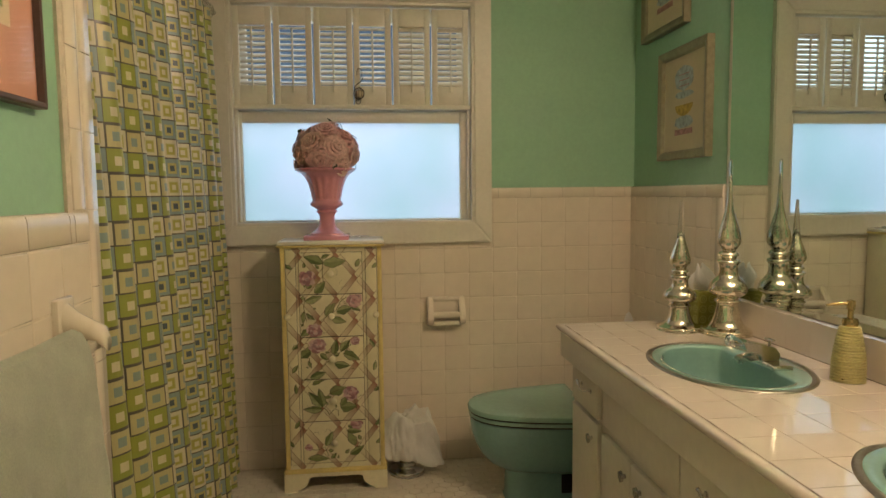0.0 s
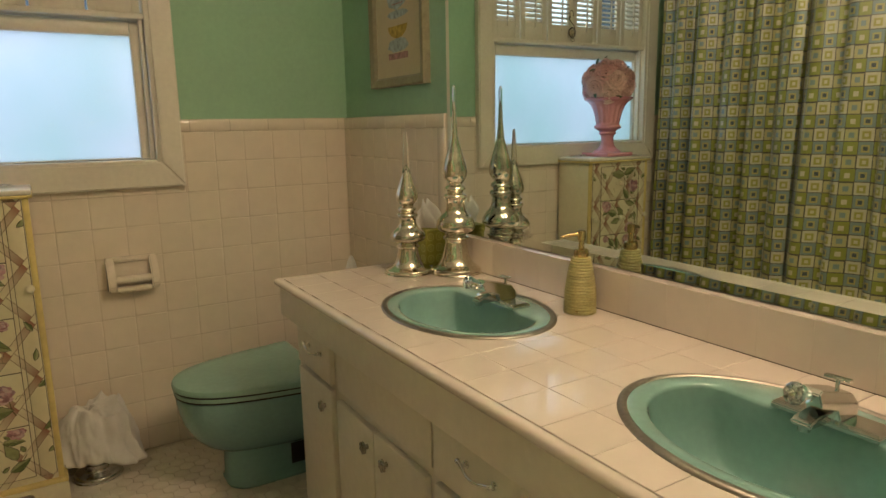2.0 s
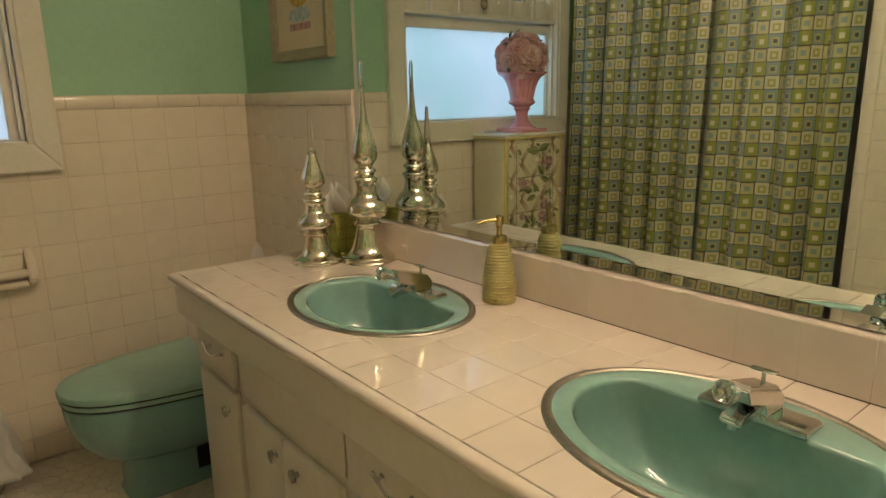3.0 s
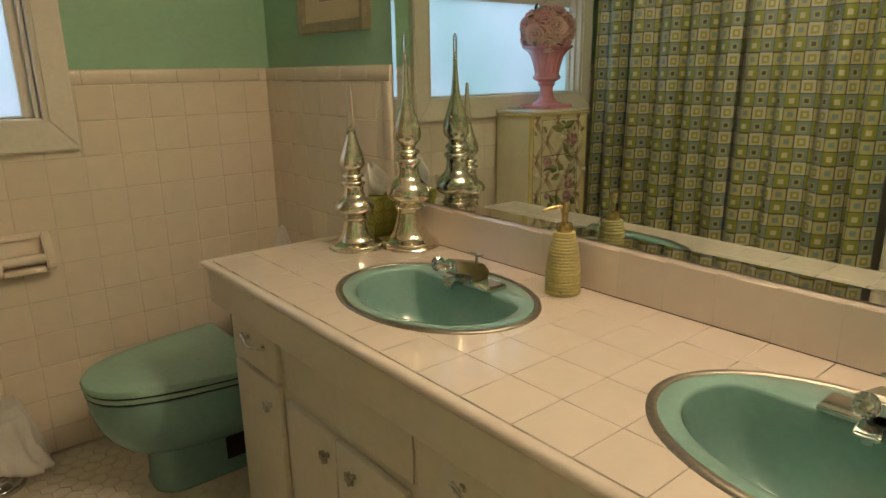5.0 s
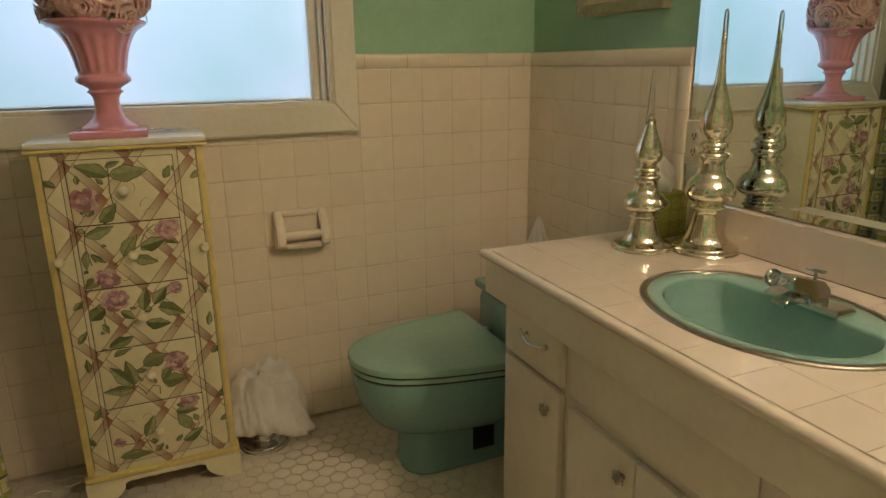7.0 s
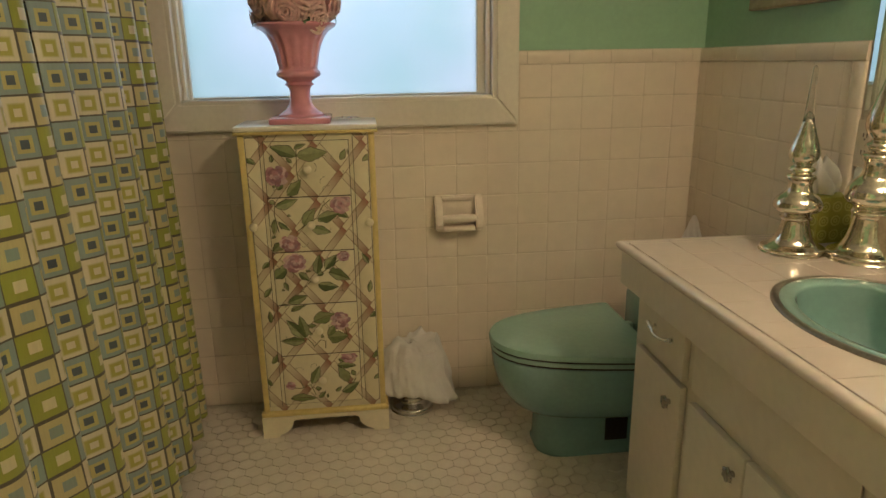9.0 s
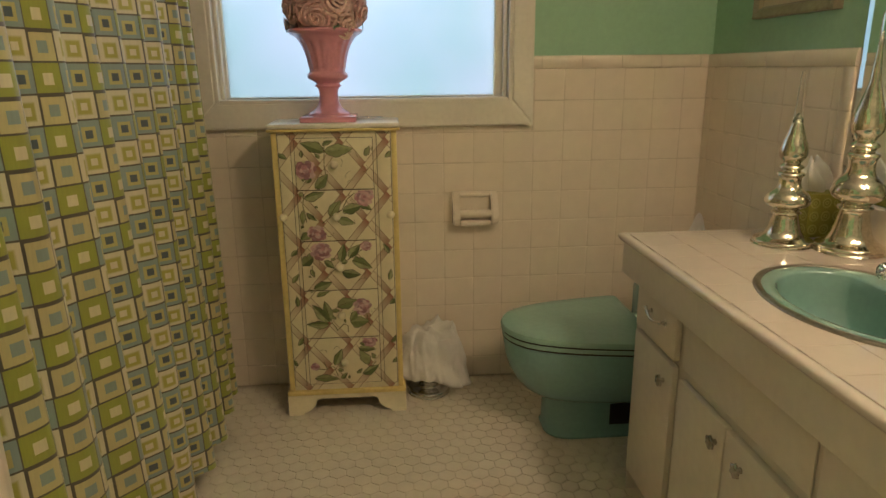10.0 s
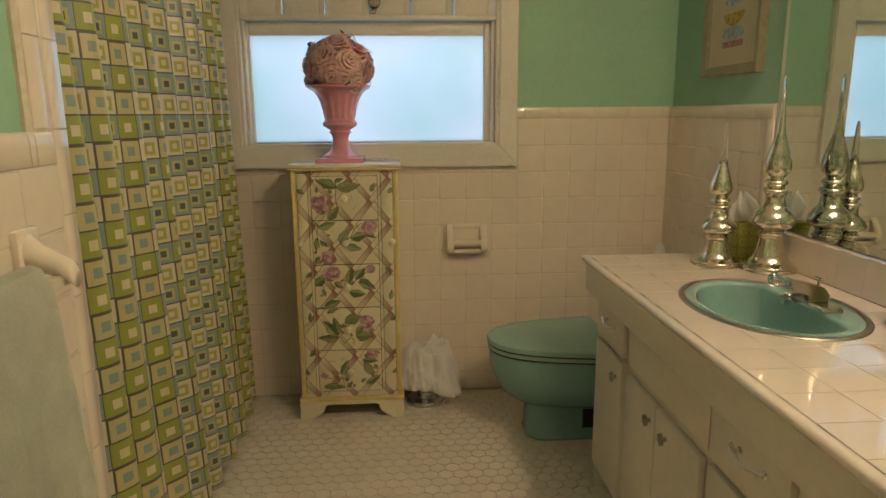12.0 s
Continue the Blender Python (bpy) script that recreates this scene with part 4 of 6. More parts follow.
def chest():
    c = thing("chest_of_drawers", "narrow cream and yellow chest painted with roses and trellis", "chest", (0.735, 2.845, 0))
    hw, depth = 0.2075, 0.235
    # carcass, top and base
    part("body", boxes((-hw, hw, 0.004, depth, 0.098, 1.049), bevel=0.002), M_CREAMWOOD, c)
    for s in (-1, 1):
        part("corner_edge", boxes((s * hw - (0.016 if s > 0 else 0.0025), s * hw + (0.0025 if s > 0 else 0.016), -0.001, 0.010, 0.098, 1.048), bevel=0.002), M_YELLOW, c, "yellow painted edge")
    bm = boxes((-0.2215, 0.2215, -0.0150, depth + 0.004, 1.0495, 1.0590), bevel=0.003)
    part("top_moulding", bm, M_YELLOW, c, "yellow moulding under the top")
    part("top", boxes((-0.2205, 0.2205, -0.0140, depth + 0.003, 1.0592, 1.0770), bevel=0.006), M_TOPGLOSS, c)
    bm = boxes((-0.2190, 0.2190, -0.0120, depth + 0.002, 0.080, 0.0975), bevel=0.005)
    part("base_moulding", bm, M_YELLOW, c, "yellow base moulding")
    half = [(-0.2185, 0.0), (-0.166, 0.0)]
    half += [(-0.166 + 0.052 * math.sin(t) ** 1.2, 0.010 + 0.050 * (1 - math.cos(t))) for t in np.linspace(0.15, math.pi / 2, 8)]
    half += [(-0.100, 0.066)]
    outline = half + [(-x, z) for x, z in reversed(half)] + [(0.2185, 0.0795), (-0.2185, 0.0795)]
    bm = bmesh.new()
    extrude_outline(bm, [(x, -0.011, z) for x, z in outline], (0, 0.016, 0))
    part("bracket_foot", bm, M_CREAMWOOD, c)
    for s in (-1, 1):
        side = [(-0.0105 + 0.0155, 0.0), (0.055, 0.0), (0.075, 0.035), (0.11, 0.060), (0.15, 0.060), (0.185, 0.035), (0.20, 0.0), (depth, 0.0), (depth, 0.0795), (0.005, 0.0795)]
        bm = bmesh.new()
        extrude_outline(bm, [(s * 0.2185, y, z) for y, z in side], (-s * 0.014, 0, 0))
        part("side_foot", bm, M_CREAMWOOD, c)
    # painted face between the drawers
    part("face_panel", boxes((-hw + 0.0165, hw - 0.0165, 0.0, 0.0035, 0.099, 1.048)), M_TRELLIS, c, "cream face painted with a ribbon trellis")
    rng = random.Random(4)
    rows = (1.027, 0.849, 0.668, 0.486, 0.303, 0.120)
    dx0, dx1 = -0.134, 0.127
    motifs = [
        dict(roses=((-0.101, -0.106, 0.031),), leaves=((-0.036, -0.046, 2.55, 0.080, 0.046), (-0.034, -0.044, 0.05, 0.092, 0.052), (-0.072, -0.168, 0.62, 0.062, 0.042), (0.100, -0.060, 0.9, 0.034, 0.022), (-0.10, -0.150, 1.0, 0.030, 0.022), (-0.112, -0.062, 1.6, 0.022, 0.014)),
             stems=(((-0.034, -0.008), (-0.035, -0.045), (-0.038, -0.09), (-0.033, -0.13), (-0.045, -0.16)),)),
        dict(roses=((0.094, -0.024, 0.029), (-0.076, -0.150, 0.028)), leaves=((-0.112, -0.026, 0.10, 0.070, 0.036), (-0.027, -0.090, 1.15, 0.064, 0.040), (0.018, -0.070, 0.08, 0.066, 0.044), (-0.004, -0.098, -0.45, 0.062, 0.036), (0.080, -0.045, -0.8, 0.042, 0.026), (-0.118, -0.068, 4.6, 0.050, 0.022), (-0.105, -0.078, 5.4, 0.040, 0.016), (-0.100, -0.145, 4.0, 0.040, 0.034)),
             stems=(((-0.112, -0.01), (-0.118, -0.05), (-0.108, -0.11)), ((-0.055, -0.115), (-0.030, -0.095), (0.015, -0.068), (0.035, -0.03), (0.060, -0.010)))),
        dict(roses=((-0.067, -0.034, 0.031), (0.092, -0.018, 0.017)), leaves=((-0.095, -0.055, 3.75, 0.056, 0.044), (0.003, -0.075, 1.45, 0.064, 0.036), (0.032, -0.060, 1.05, 0.058, 0.038), (0.042, -0.072, -0.18, 0.070, 0.046), (0.005, -0.112, -0.42, 0.062, 0.040), (-0.055, -0.070, 5.7, 0.040, 0.026), (-0.098, -0.172, 0.25, 0.066, 0.040), (-0.105, -0.10, 5.2, 0.030, 0.016)),
             stems=(((-0.055, -0.138), (-0.030, -0.110), (0.0, -0.085), (0.045, -0.055), (0.085, -0.025)), ((-0.10, -0.085), (-0.098, -0.125)))),
        dict(roses=((0.070, -0.062, 0.029),), leaves=((-0.050, -0.118, 2.35, 0.086, 0.044), (-0.045, -0.114, 1.85, 0.076, 0.040), (-0.052, -0.126, 3.30, 0.076, 0.036), (-0.018, -0.062, 0.55, 0.072, 0.054), (0.025, -0.120, -0.12, 0.066, 0.050), (0.025, -0.115, 0.85, 0.050, 0.030), (-0.090, -0.020, 0.6, 0.060, 0.024)),
             stems=(((-0.045, -0.120), (-0.030, -0.138), (-0.022, -0.155)), ((-0.022, -0.150), (0.000, -0.128), (0.016, -0.135), (0.014, -0.16)), ((0.085, -0.09), (0.088, -0.12), (0.098, -0.14)))),
        dict(roses=((0.092, -0.012, 0.024), (-0.112, -0.108, 0.014)), leaves=((-0.040, -0.106, 1.10, 0.068, 0.036), (0.084, -0.108, 1.95, 0.064, 0.042), (0.062, -0.145, 0.30, 0.064, 0.036), (-0.116, -0.158, 0.12, 0.086, 0.034), (0.050, -0.044, 0.10, 0.060, 0.030), (-0.020, -0.160, 0.5, 0.030, 0.018)),
             stems=(((-0.110, -0.118), (-0.075, -0.122), (-0.045, -0.110), (-0.030, -0.150)), ((-0.07, -0.12), (-0.08, -0.09)), ((0.060, -0.142), (0.095, -0.120), (0.112, -0.095)))),
    ]
    for k in range(5):
        z1, z0 = rows[k], rows[k + 1] + 0.0035
        gap = part("drawer", boxes((dx0, dx1, -0.0045, -0.0004, z0, z1), bevel=0.001), M_TRELLIS, c)
        # dark plate peeking out behind the drawer paints its gap shadow
        part("shadow_gap", boxes((dx0 - 0.002, dx1 + 0.002, -0.0012, -0.0002, z0 - 0.0024, z1 + 0.0016)), M_LINE, gap, "dark line round the drawer")
        lim = (dx0 + 0.001, dx1 - 0.001, z0 + 0.001, z1 - 0.001)
        y = -0.0046
        wood_knob(-0.0045, -0.003, (z0 + z1) / 2, gap)
        mo = motifs[k]
        extra = []
        for x, z, a, l, w in mo["leaves"]:
            extra.append((x + rng.uniform(-0.03, 0.03), z + rng.uniform(-0.025, 0.025), a + rng.uniform(-0.9, 0.9), l * rng.uniform(0.22, 0.45), w * rng.uniform(0.25, 0.5)))
        part("stem_painting", painted_stems([[(x, z1 + z) for x, z in l] for l in mo["stems"]], y), M_STEM, gap, "dark painted stems", smooth=False)
        for bm, paint, kind in painted_leaves(rng, [(x, z1 + z, a, l, w) for x, z, a, l, w in (*extra, *mo["leaves"])], y - 0.0003, lim):
            part(kind, bm, paint, gap, smooth=False)
        curls = []
        for _ in range(7):
            x, z, a, bend = rng.uniform(dx0 + 0.02, dx1 - 0.02), rng.uniform(z0 + 0.02, z1 - 0.02), rng.uniform(0, 6.28), rng.choice((-1, 1)) * rng.uniform(0.25, 0.6)
            line = []
            for step in range(9):
                line.append((x, z))
                x, z, a = x + 0.0042 * math.cos(a), z + 0.0042 * math.sin(a), a + bend * (0.3 + step / 8)
            curls.append(clipped(line, *lim))
        for line in curls:
            part("painted_tendril", painted_stems([line], y - 0.0001, 0.00055), M_STEM, gap, smooth=False)
        for x, z, r in mo["roses"]:
            for bm in painted_rose(rng, x, z1 + z, r, y - 0.0022, lim):
                part("painted_petal", bm, M_ROSEP, gap, "painted pink petal", smooth=False)
    for s in (-1, 1):
        x0, x1 = (0.142, 0.188) if s > 0 else (-0.188, -0.148)
        d = part("side_door", boxes((x0, x1, -0.0040, -0.0004, 0.118, 1.040), bevel=0.001), M_TRELLIS, c)
        # same dark plate for the door: gap shadow put in as colour
        part("shadow_gap", boxes((x0 - 0.0016, x1 + 0.0016, -0.0012, -0.0002, 0.1165, 1.0415)), M_LINE, d, "dark line round the narrow door")
        wood_knob(-0.004, s * 0.183, 0.762, d)
        for bm, paint, kind in painted_leaves(rng, [((x0 + x1) / 2 + rng.uniform(-0.01, 0.01), z, rng.uniform(0.5, 2.6), 0.04, 0.018) for z in (0.20, 0.28, 0.43, 0.52, 0.62, 0.96)], -0.0042, (x0, x1, 0.12, 1.04)):
            part(kind, bm, paint, d, smooth=False)
    return c


chest()


# ---- urn with the rose ball ----
def urn():
    u = thing("urn", "glossy pink ceramic goblet urn on a square plinth", "urn", (0.716, 2.955, 1.0770))
    part("plinth", boxes((-0.094, 0.094, -0.094, 0.094, 0, 0.019), bevel=0.003), M_PINK, u)
    bm = bmesh.new()
    prof = smooth_profile([(0.074, 0.0185), (0.070, 0.027), (0.050, 0.040), (0.036, 0.060), (0.032, 0.095), (0.038, 0.112), (0.046, 0.118), (0.040, 0.126), (0.050, 0.134), (0.0680, 0.145), (0.0680, 0.157), (0.0605, 0.167),
                           (0.064, 0.185), (0.070, 0.215), (0.082, 0.250), (0.099, 0.276), (0.118, 0.289), (0.1255, 0.296), (0.1240, 0.303), (0.113, 0.303), (0.102, 0.290)], 4)
    lathe(bm, prof, 96, flute=16, depth=0.055, span=(0.172, 0.270))
    part("goblet", bm, M_PINK, u)


urn()


def rose_mesh(seed, r=0.040):
    """A full-blown rose: rings of cupped petals, more upright towards the heart."""
    rng = random.Random(seed)
    bm = bmesh.new()
    heart = bm.verts.new((0, 0, -0.016))
    for R0, count, lip in ((0.0045, 2, 0.0290), (0.0100, 3, 0.0280), (0.0165, 3, 0.0240), (0.0235, 4, 0.0170), (0.0305, 5, 0.0070), (0.0360, 6, -0.0060)):
        for k in range(count):
            az = 2 * math.pi * k / count + rng.uniform(-0.3, 0.3)
            span = 2 * math.pi / count * rng.uniform(1.15, 1.45)
            rad = R0 * rng.uniform(0.90, 1.12)
            top = lip + rng.uniform(-0.002, 0.002)
            rows = []
            for q, (fr, fz) in enumerate(((0.62, -0.0150), (0.93, -0.0060), (1.0, -0.0012), (1.10, 0.0), (1.17, -0.0018))):
                row = []
                for j in range(7):
                    w = (j - 3) / 3
                    a = az + span * 0.5 * w
                    rr = (rad * fr + (0.0032 if q == 4 else 0)) * (1 + 0.09 * w * (1 if k % 2 else -1)) + 0.0011 * math.sin(7 * a + q + 2 * k)
                    row.append(bm.verts.new((rr * math.cos(a), rr * math.sin(a), top + fz - 0.0035 * w * w * (q > 0))))
                rows.append(row)
            for p, q in zip(rows, rows[1:]):
                for j in range(6):
                    bm.faces.new((p[j], p[j + 1], q[j + 1], q[j]))
            for j in range(6):
                bm.faces.new((heart, rows[0][j + 1], rows[0][j]))
    for f in bm.faces:
        f.smooth = True
    me = bpy.data.meshes.new("rose")
    bm.to_mesh(me)
    bm.free()
    me.materials.append(M_ROSE)
    return me


def rose_ball():
    b = thing("rose_ball", "dome of dusty pink silk roses filling the urn", "flowers", (0.716, 2.955, 1.372))
    bm = bmesh.new()
    bmesh.ops.create_uvsphere(bm, u_segments=24, v_segments=14, radius=0.092, matrix=Matrix.Translation((0, 0, 0.072)))
    part("core", bm, M_SILKLEAF, b, "dark green core")
    meshes = [rose_mesh(s) for s in (1, 2, 3)]
    rng = random.Random(8)
    n = 20
    for k in range(n):
        z = 1 - 1.62 * (k + 0.5) / n
        a = k * 2.39996
        d = Vector((math.sqrt(1 - z * z) * math.cos(a), math.sqrt(1 - z * z) * math.sin(a), z))
        ob = new("rose", meshes[k % 3])
        ob.parent = b
        q = d.to_track_quat("Z", "Y")
        sc = rng.uniform(1.25, 1.55)
        ob.matrix_basis = Matrix.Translation(Vector((d.x * 0.107, d.y * 0.107, 0.072 + d.z * 0.101))) @ q.to_matrix().to_4x4() @ pose(0, 0, 0, rng.uniform(-12, 12), rng.uniform(-12, 12), rng.uniform(0, 360)) @ Matrix.Scale(sc, 4)
    for k in range(13):
        z, a = rng.uniform(-0.5, 0.98), rng.uniform(0, 6.28)
        d = Vector((math.sqrt(1 - z * z) * math.cos(a), math.sqrt(1 - z * z) * math.sin(a), z))
        bm = bmesh.new()
        g = []
        for i in range(6):
            s = i / 5
            w = 0.011 * math.sin(math.pi * min(1, s * 0.97 + 0.02))
            g.append([bm.verts.new((-w, s * 0.042, 0.003 * math.sin(3 * s))), bm.verts.new((0, s * 0.042, 0.003 * math.sin(3 * s) - 0.002)), bm.verts.new((w, s * 0.042, 0.003 * math.sin(3 * s)))])
        for i in range(5):
            for j in range(2):
                bm.faces.new((g[i][j], g[i][j + 1], g[i + 1][j + 1], g[i + 1][j]))
        bmesh.ops.transform(bm, matrix=Matrix.Translation(Vector((0, 0, 0.072)) + d * 0.128) @ d.to_track_quat("Z", "Y").to_matrix().to_4x4() @ pose(0, 0, 0, 25, 0, rng.uniform(0, 360)), verts=bm.verts)
        part("leaf", bm, M_SILKLEAF, b, "dark green silk leaf")


rose_ball()


def scissors():
    d = thing("nail_scissors", "small steel scissors lying on the chest by the urn", "scissors", (0.845, 3.020, 1.0770), turn=12)
    for sgn in (-1, 1):
        bm = bmesh.new()
        tube(bm, [(0.036 + 0.017 * math.cos(a), sgn * 0.014 + 0.011 * math.sin(a), 0.0042) for a in np.linspace(0, 2 * math.pi, 25)], 0.0030, 8)
        part("finger_ring", bm, M_CHROME, d)
        bm = bmesh.new()
        tube(bm, [(0.022, sgn * 0.010, 0.0042), (0.0, sgn * 0.003, 0.0050 + 0.0010 * sgn), (-0.025, -sgn * 0.004, 0.0050 + 0.0010 * sgn), (-0.055, -sgn * 0.001, 0.0048 + 0.0006 * sgn)], [0.0026, 0.0034, 0.0030, 0.0008], 8)
        part("blade", bm, M_CHROME, d)
    bm = bmesh.new()
    lathe(bm, [(0.0, 0.0), (0.0028, 0.0), (0.0028, 0.0098), (0.0, 0.0104)], 14)
    part("pivot", bm, M_CHROME, d)


scissors()


# ---- toilet ----
def seat_outline(scale_x, scale_y, z, dx=0.0, n=13):
    """A flared outline: rounded tip towards -x, widening to a straight back."""
    side = ((-0.216, 0.0), (-0.213, 0.034), (-0.203, 0.066), (-0.184, 0.099), (-0.154, 0.131), (-0.114, 0.157), (-0.060, 0.180), (0.010, 0.200), (0.090, 0.216), (0.180, 0.230), (0.235, 0.238), (0.256, 0.236), (0.264, 0.226))
    pts = list(side) + [(x, -y) for x, y in reversed(side[1:])]
    return [(0.03 + (x - 0.03) * scale_x + dx, y * scale_y, z) for x, y in pts]


def foot_outline(f, b, half, z):
    """The foot: a box with a chamfered front."""
    side = ((f, 0.0), (f, half * 0.25), (f + 0.004, half * 0.48), (f + 0.014, half * 0.66), (f + 0.030, half * 0.82), (f + 0.050, half * 0.93), (f + 0.075, half * 0.98), (f + 0.12, half), (f + 0.20, half), (b - 0.15, half), (b - 0.08, half), (b - 0.02, half), (b, half * 0.9))
    return [(x, y, z) for x, y in list(side) + [(x, -y) for x, y in reversed(side[1:])]]


def toilet():
    t = thing("toilet", "jade green low one-piece toilet with closed lid", "toilet", (1.502, 2.680, 0))
    bm = bmesh.new()
    loft(bm, [foot_outline(-0.066, 0.52, 0.104, 0.0), foot_outline(-0.068, 0.52, 0.106, 0.008), foot_outline(-0.062, 0.52, 0.100, 0.020), foot_outline(-0.060, 0.52, 0.098, 0.148), foot_outline(-0.056, 0.52, 0.094, 0.154)], True, True)
    bmesh.ops.recalc_face_normals(bm, faces=bm.faces)
    part("foot", bm, M_TOILET, t)
    bm = bmesh.new()
    loft(bm, [seat_outline(0.58, 0.50, 0.140, 0.02), seat_outline(0.64, 0.58, 0.150, 0.018), seat_outline(0.74, 0.70, 0.172, 0.012), seat_outline(0.84, 0.82, 0.210, 0.006), seat_outline(0.915, 0.90, 0.255, 0.003), seat_outline(0.955, 0.945, 0.300),
              seat_outline(0.970, 0.960, 0.340), seat_outline(0.970, 0.960, 0.354), seat_outline(0.95, 0.94, 0.360)], True, True)
    bmesh.ops.recalc_face_normals(bm, faces=bm.faces)
    part("bowl", bm, M_TOILET, t)
    bm = bmesh.new()
    loft(bm, [seat_outline(0.955, 0.945, 0.3625), seat_outline(0.985, 0.975, 0.3645), seat_outline(0.988, 0.978, 0.3765), seat_outline(0.970, 0.960, 0.3800)], True, True)
    bmesh.ops.recalc_face_normals(bm, faces=bm.faces)
    part("seat", bm, M_SEAT, t)
    bm = bmesh.new()
    loft(bm, [seat_outline(0.970, 0.960, 0.3835), seat_outline(1.0, 1.0, 0.3860), seat_outline(1.002, 1.002, 0.3960), seat_outline(0.985, 0.985, 0.4035), seat_outline(0.93, 0.92, 0.4075), seat_outline(0.75, 0.72, 0.4105), seat_outline(0.30, 0.26, 0.4120)], True, True)
    bmesh.ops.recalc_face_normals(bm, faces=bm.faces)
    part("lid", bm, M_SEAT, t)
    # near-black slabs fill both seat gaps and paint their shade
    for z, k in ((0.3585, 0.980), (0.3790, 0.986)):
        bm = bmesh.new()
        loft(bm, [seat_outline(k, k - 0.010, z), seat_outline(k, k - 0.010, z + 0.0058)], True, True)
        bmesh.ops.recalc_face_normals(bm, faces=bm.faces)
        part("seat_gap_shade", bm, M_DARK, t, "near-black slab painting the shade of the seat gap")
    for s in (-1, 1):
        bm = bmesh.new()
        lathe(bm, smooth_profile([(0.0, 0.355), (0.016, 0.355), (0.016, 0.382), (0.010, 0.390), (0.0, 0.391)], 3), 18, at=(0.283, s * 0.075, 0))
        part("hinge", bm, M_SEAT, t)
    bm = boxes((0.20, 0.40, -0.16, 0.16, 0.150, 0.352), bevel=0.04)
    part("rear_body", bm, M_TOILET, t)
    bm = boxes((0.300, 0.632, -0.185, 0.185, 0.250, 0.500), bevel=0.035)
    part("tank", bm, M_TOILET, t)
    part("tank_lid", boxes((0.292, 0.634, -0.192, 0.192, 0.5005, 0.533), bevel=0.012), M_TOILET, t)
    # no hollow is cut here: a black plate paints the recess's shade
    part("trap_recess_shade", boxes((0.150, 0.225, -0.1015, -0.0985, 0.050, 0.128)), M_DARK, t, "black plate painting the shade of a recess in the foot")


toilet()


def tank_tissue():
    o = thing("folded_guest_towel", "white paper guest towels standing on the toilet tank", "towel", (2.030, 2.835, 0.533))
    for k in range(3):
        bm = bmesh.new()
        rows = []
        for i in range(9):
            s = i / 8
            w = 0.050 * (1 - 0.62 * s ** 1.6)
            rows.append([(x * w + 0.008 * math.sin(5 * s + k), 0.016 * (k - 1) + 0.006 * math.sin(9 * x + k) * (1 - s), 0.208 * s * (1 - 0.06 * k) - 0.03 * x * x * s) for x in np.linspace(-1, 1, 9)])
        loft(bm, rows, closed=False)
        bmesh.ops.solidify(bm, geom=bm.faces, thickness=0.003)
        part("sheet", bm, M_PAPER, o)


tank_tissue()


# ---- toilet-paper holder in the wall ----
def paper_holder():
    h = thing("paper_holder", "glazed cream ceramic toilet-paper holder on the wall", "paper holder", (1.243, BACK, 0.722))
    bm = boxes((-0.088, 0.088, -0.012, 0.006, -0.064, 0.066), bevel=0.005)
    part("back_plate", bm, M_HOLDER, h)
    part("recess", boxes((-0.060, 0.060, -0.0135, -0.0125, -0.046, 0.045), bevel=0.0004), M_HOLDER, h)
    for x0, x1 in ((-0.088, -0.060), (0.060, 0.088)):
        bm = bmesh.new()
        prof = [(-0.012, 0.066), (-0.022, 0.062), (-0.058, 0.016), (-0.070, -0.016), (-0.069, -0.040), (-0.054, -0.058), (-0.012, -0.063)]
        extrude_outline(bm, [(x0, y, z) for y, z in prof], (x1 - x0, 0, 0))
        bmesh.ops.bevel(bm, geom=list(bm.edges), offset=0.005, segments=2, affect="EDGES")
        part("arm", bm, M_HOLDER, h)
    part("top_rim", boxes((-0.0595, 0.0595, -0.024, -0.0125, 0.046, 0.062), bevel=0.005), M_HOLDER, h)
    part("bottom_rim", boxes((-0.0595, 0.0595, -0.058, -0.0125, -0.061, -0.042), bevel=0.006), M_HOLDER, h)
    bm = bmesh.new()
    lathe(bm, smooth_profile([(0.008, -0.060), (0.0150, -0.050), (0.0150, 0.050), (0.008, 0.060)], 4), 20)
    bmesh.ops.transform(bm, matrix=Matrix.Translation((0, -0.050, -0.014)) @ pose(0, 0, 0, 0, 90, 0), verts=bm.verts)
    part("roller", bm, M_HOLDER, h, "ivory spring roller")


paper_holder()


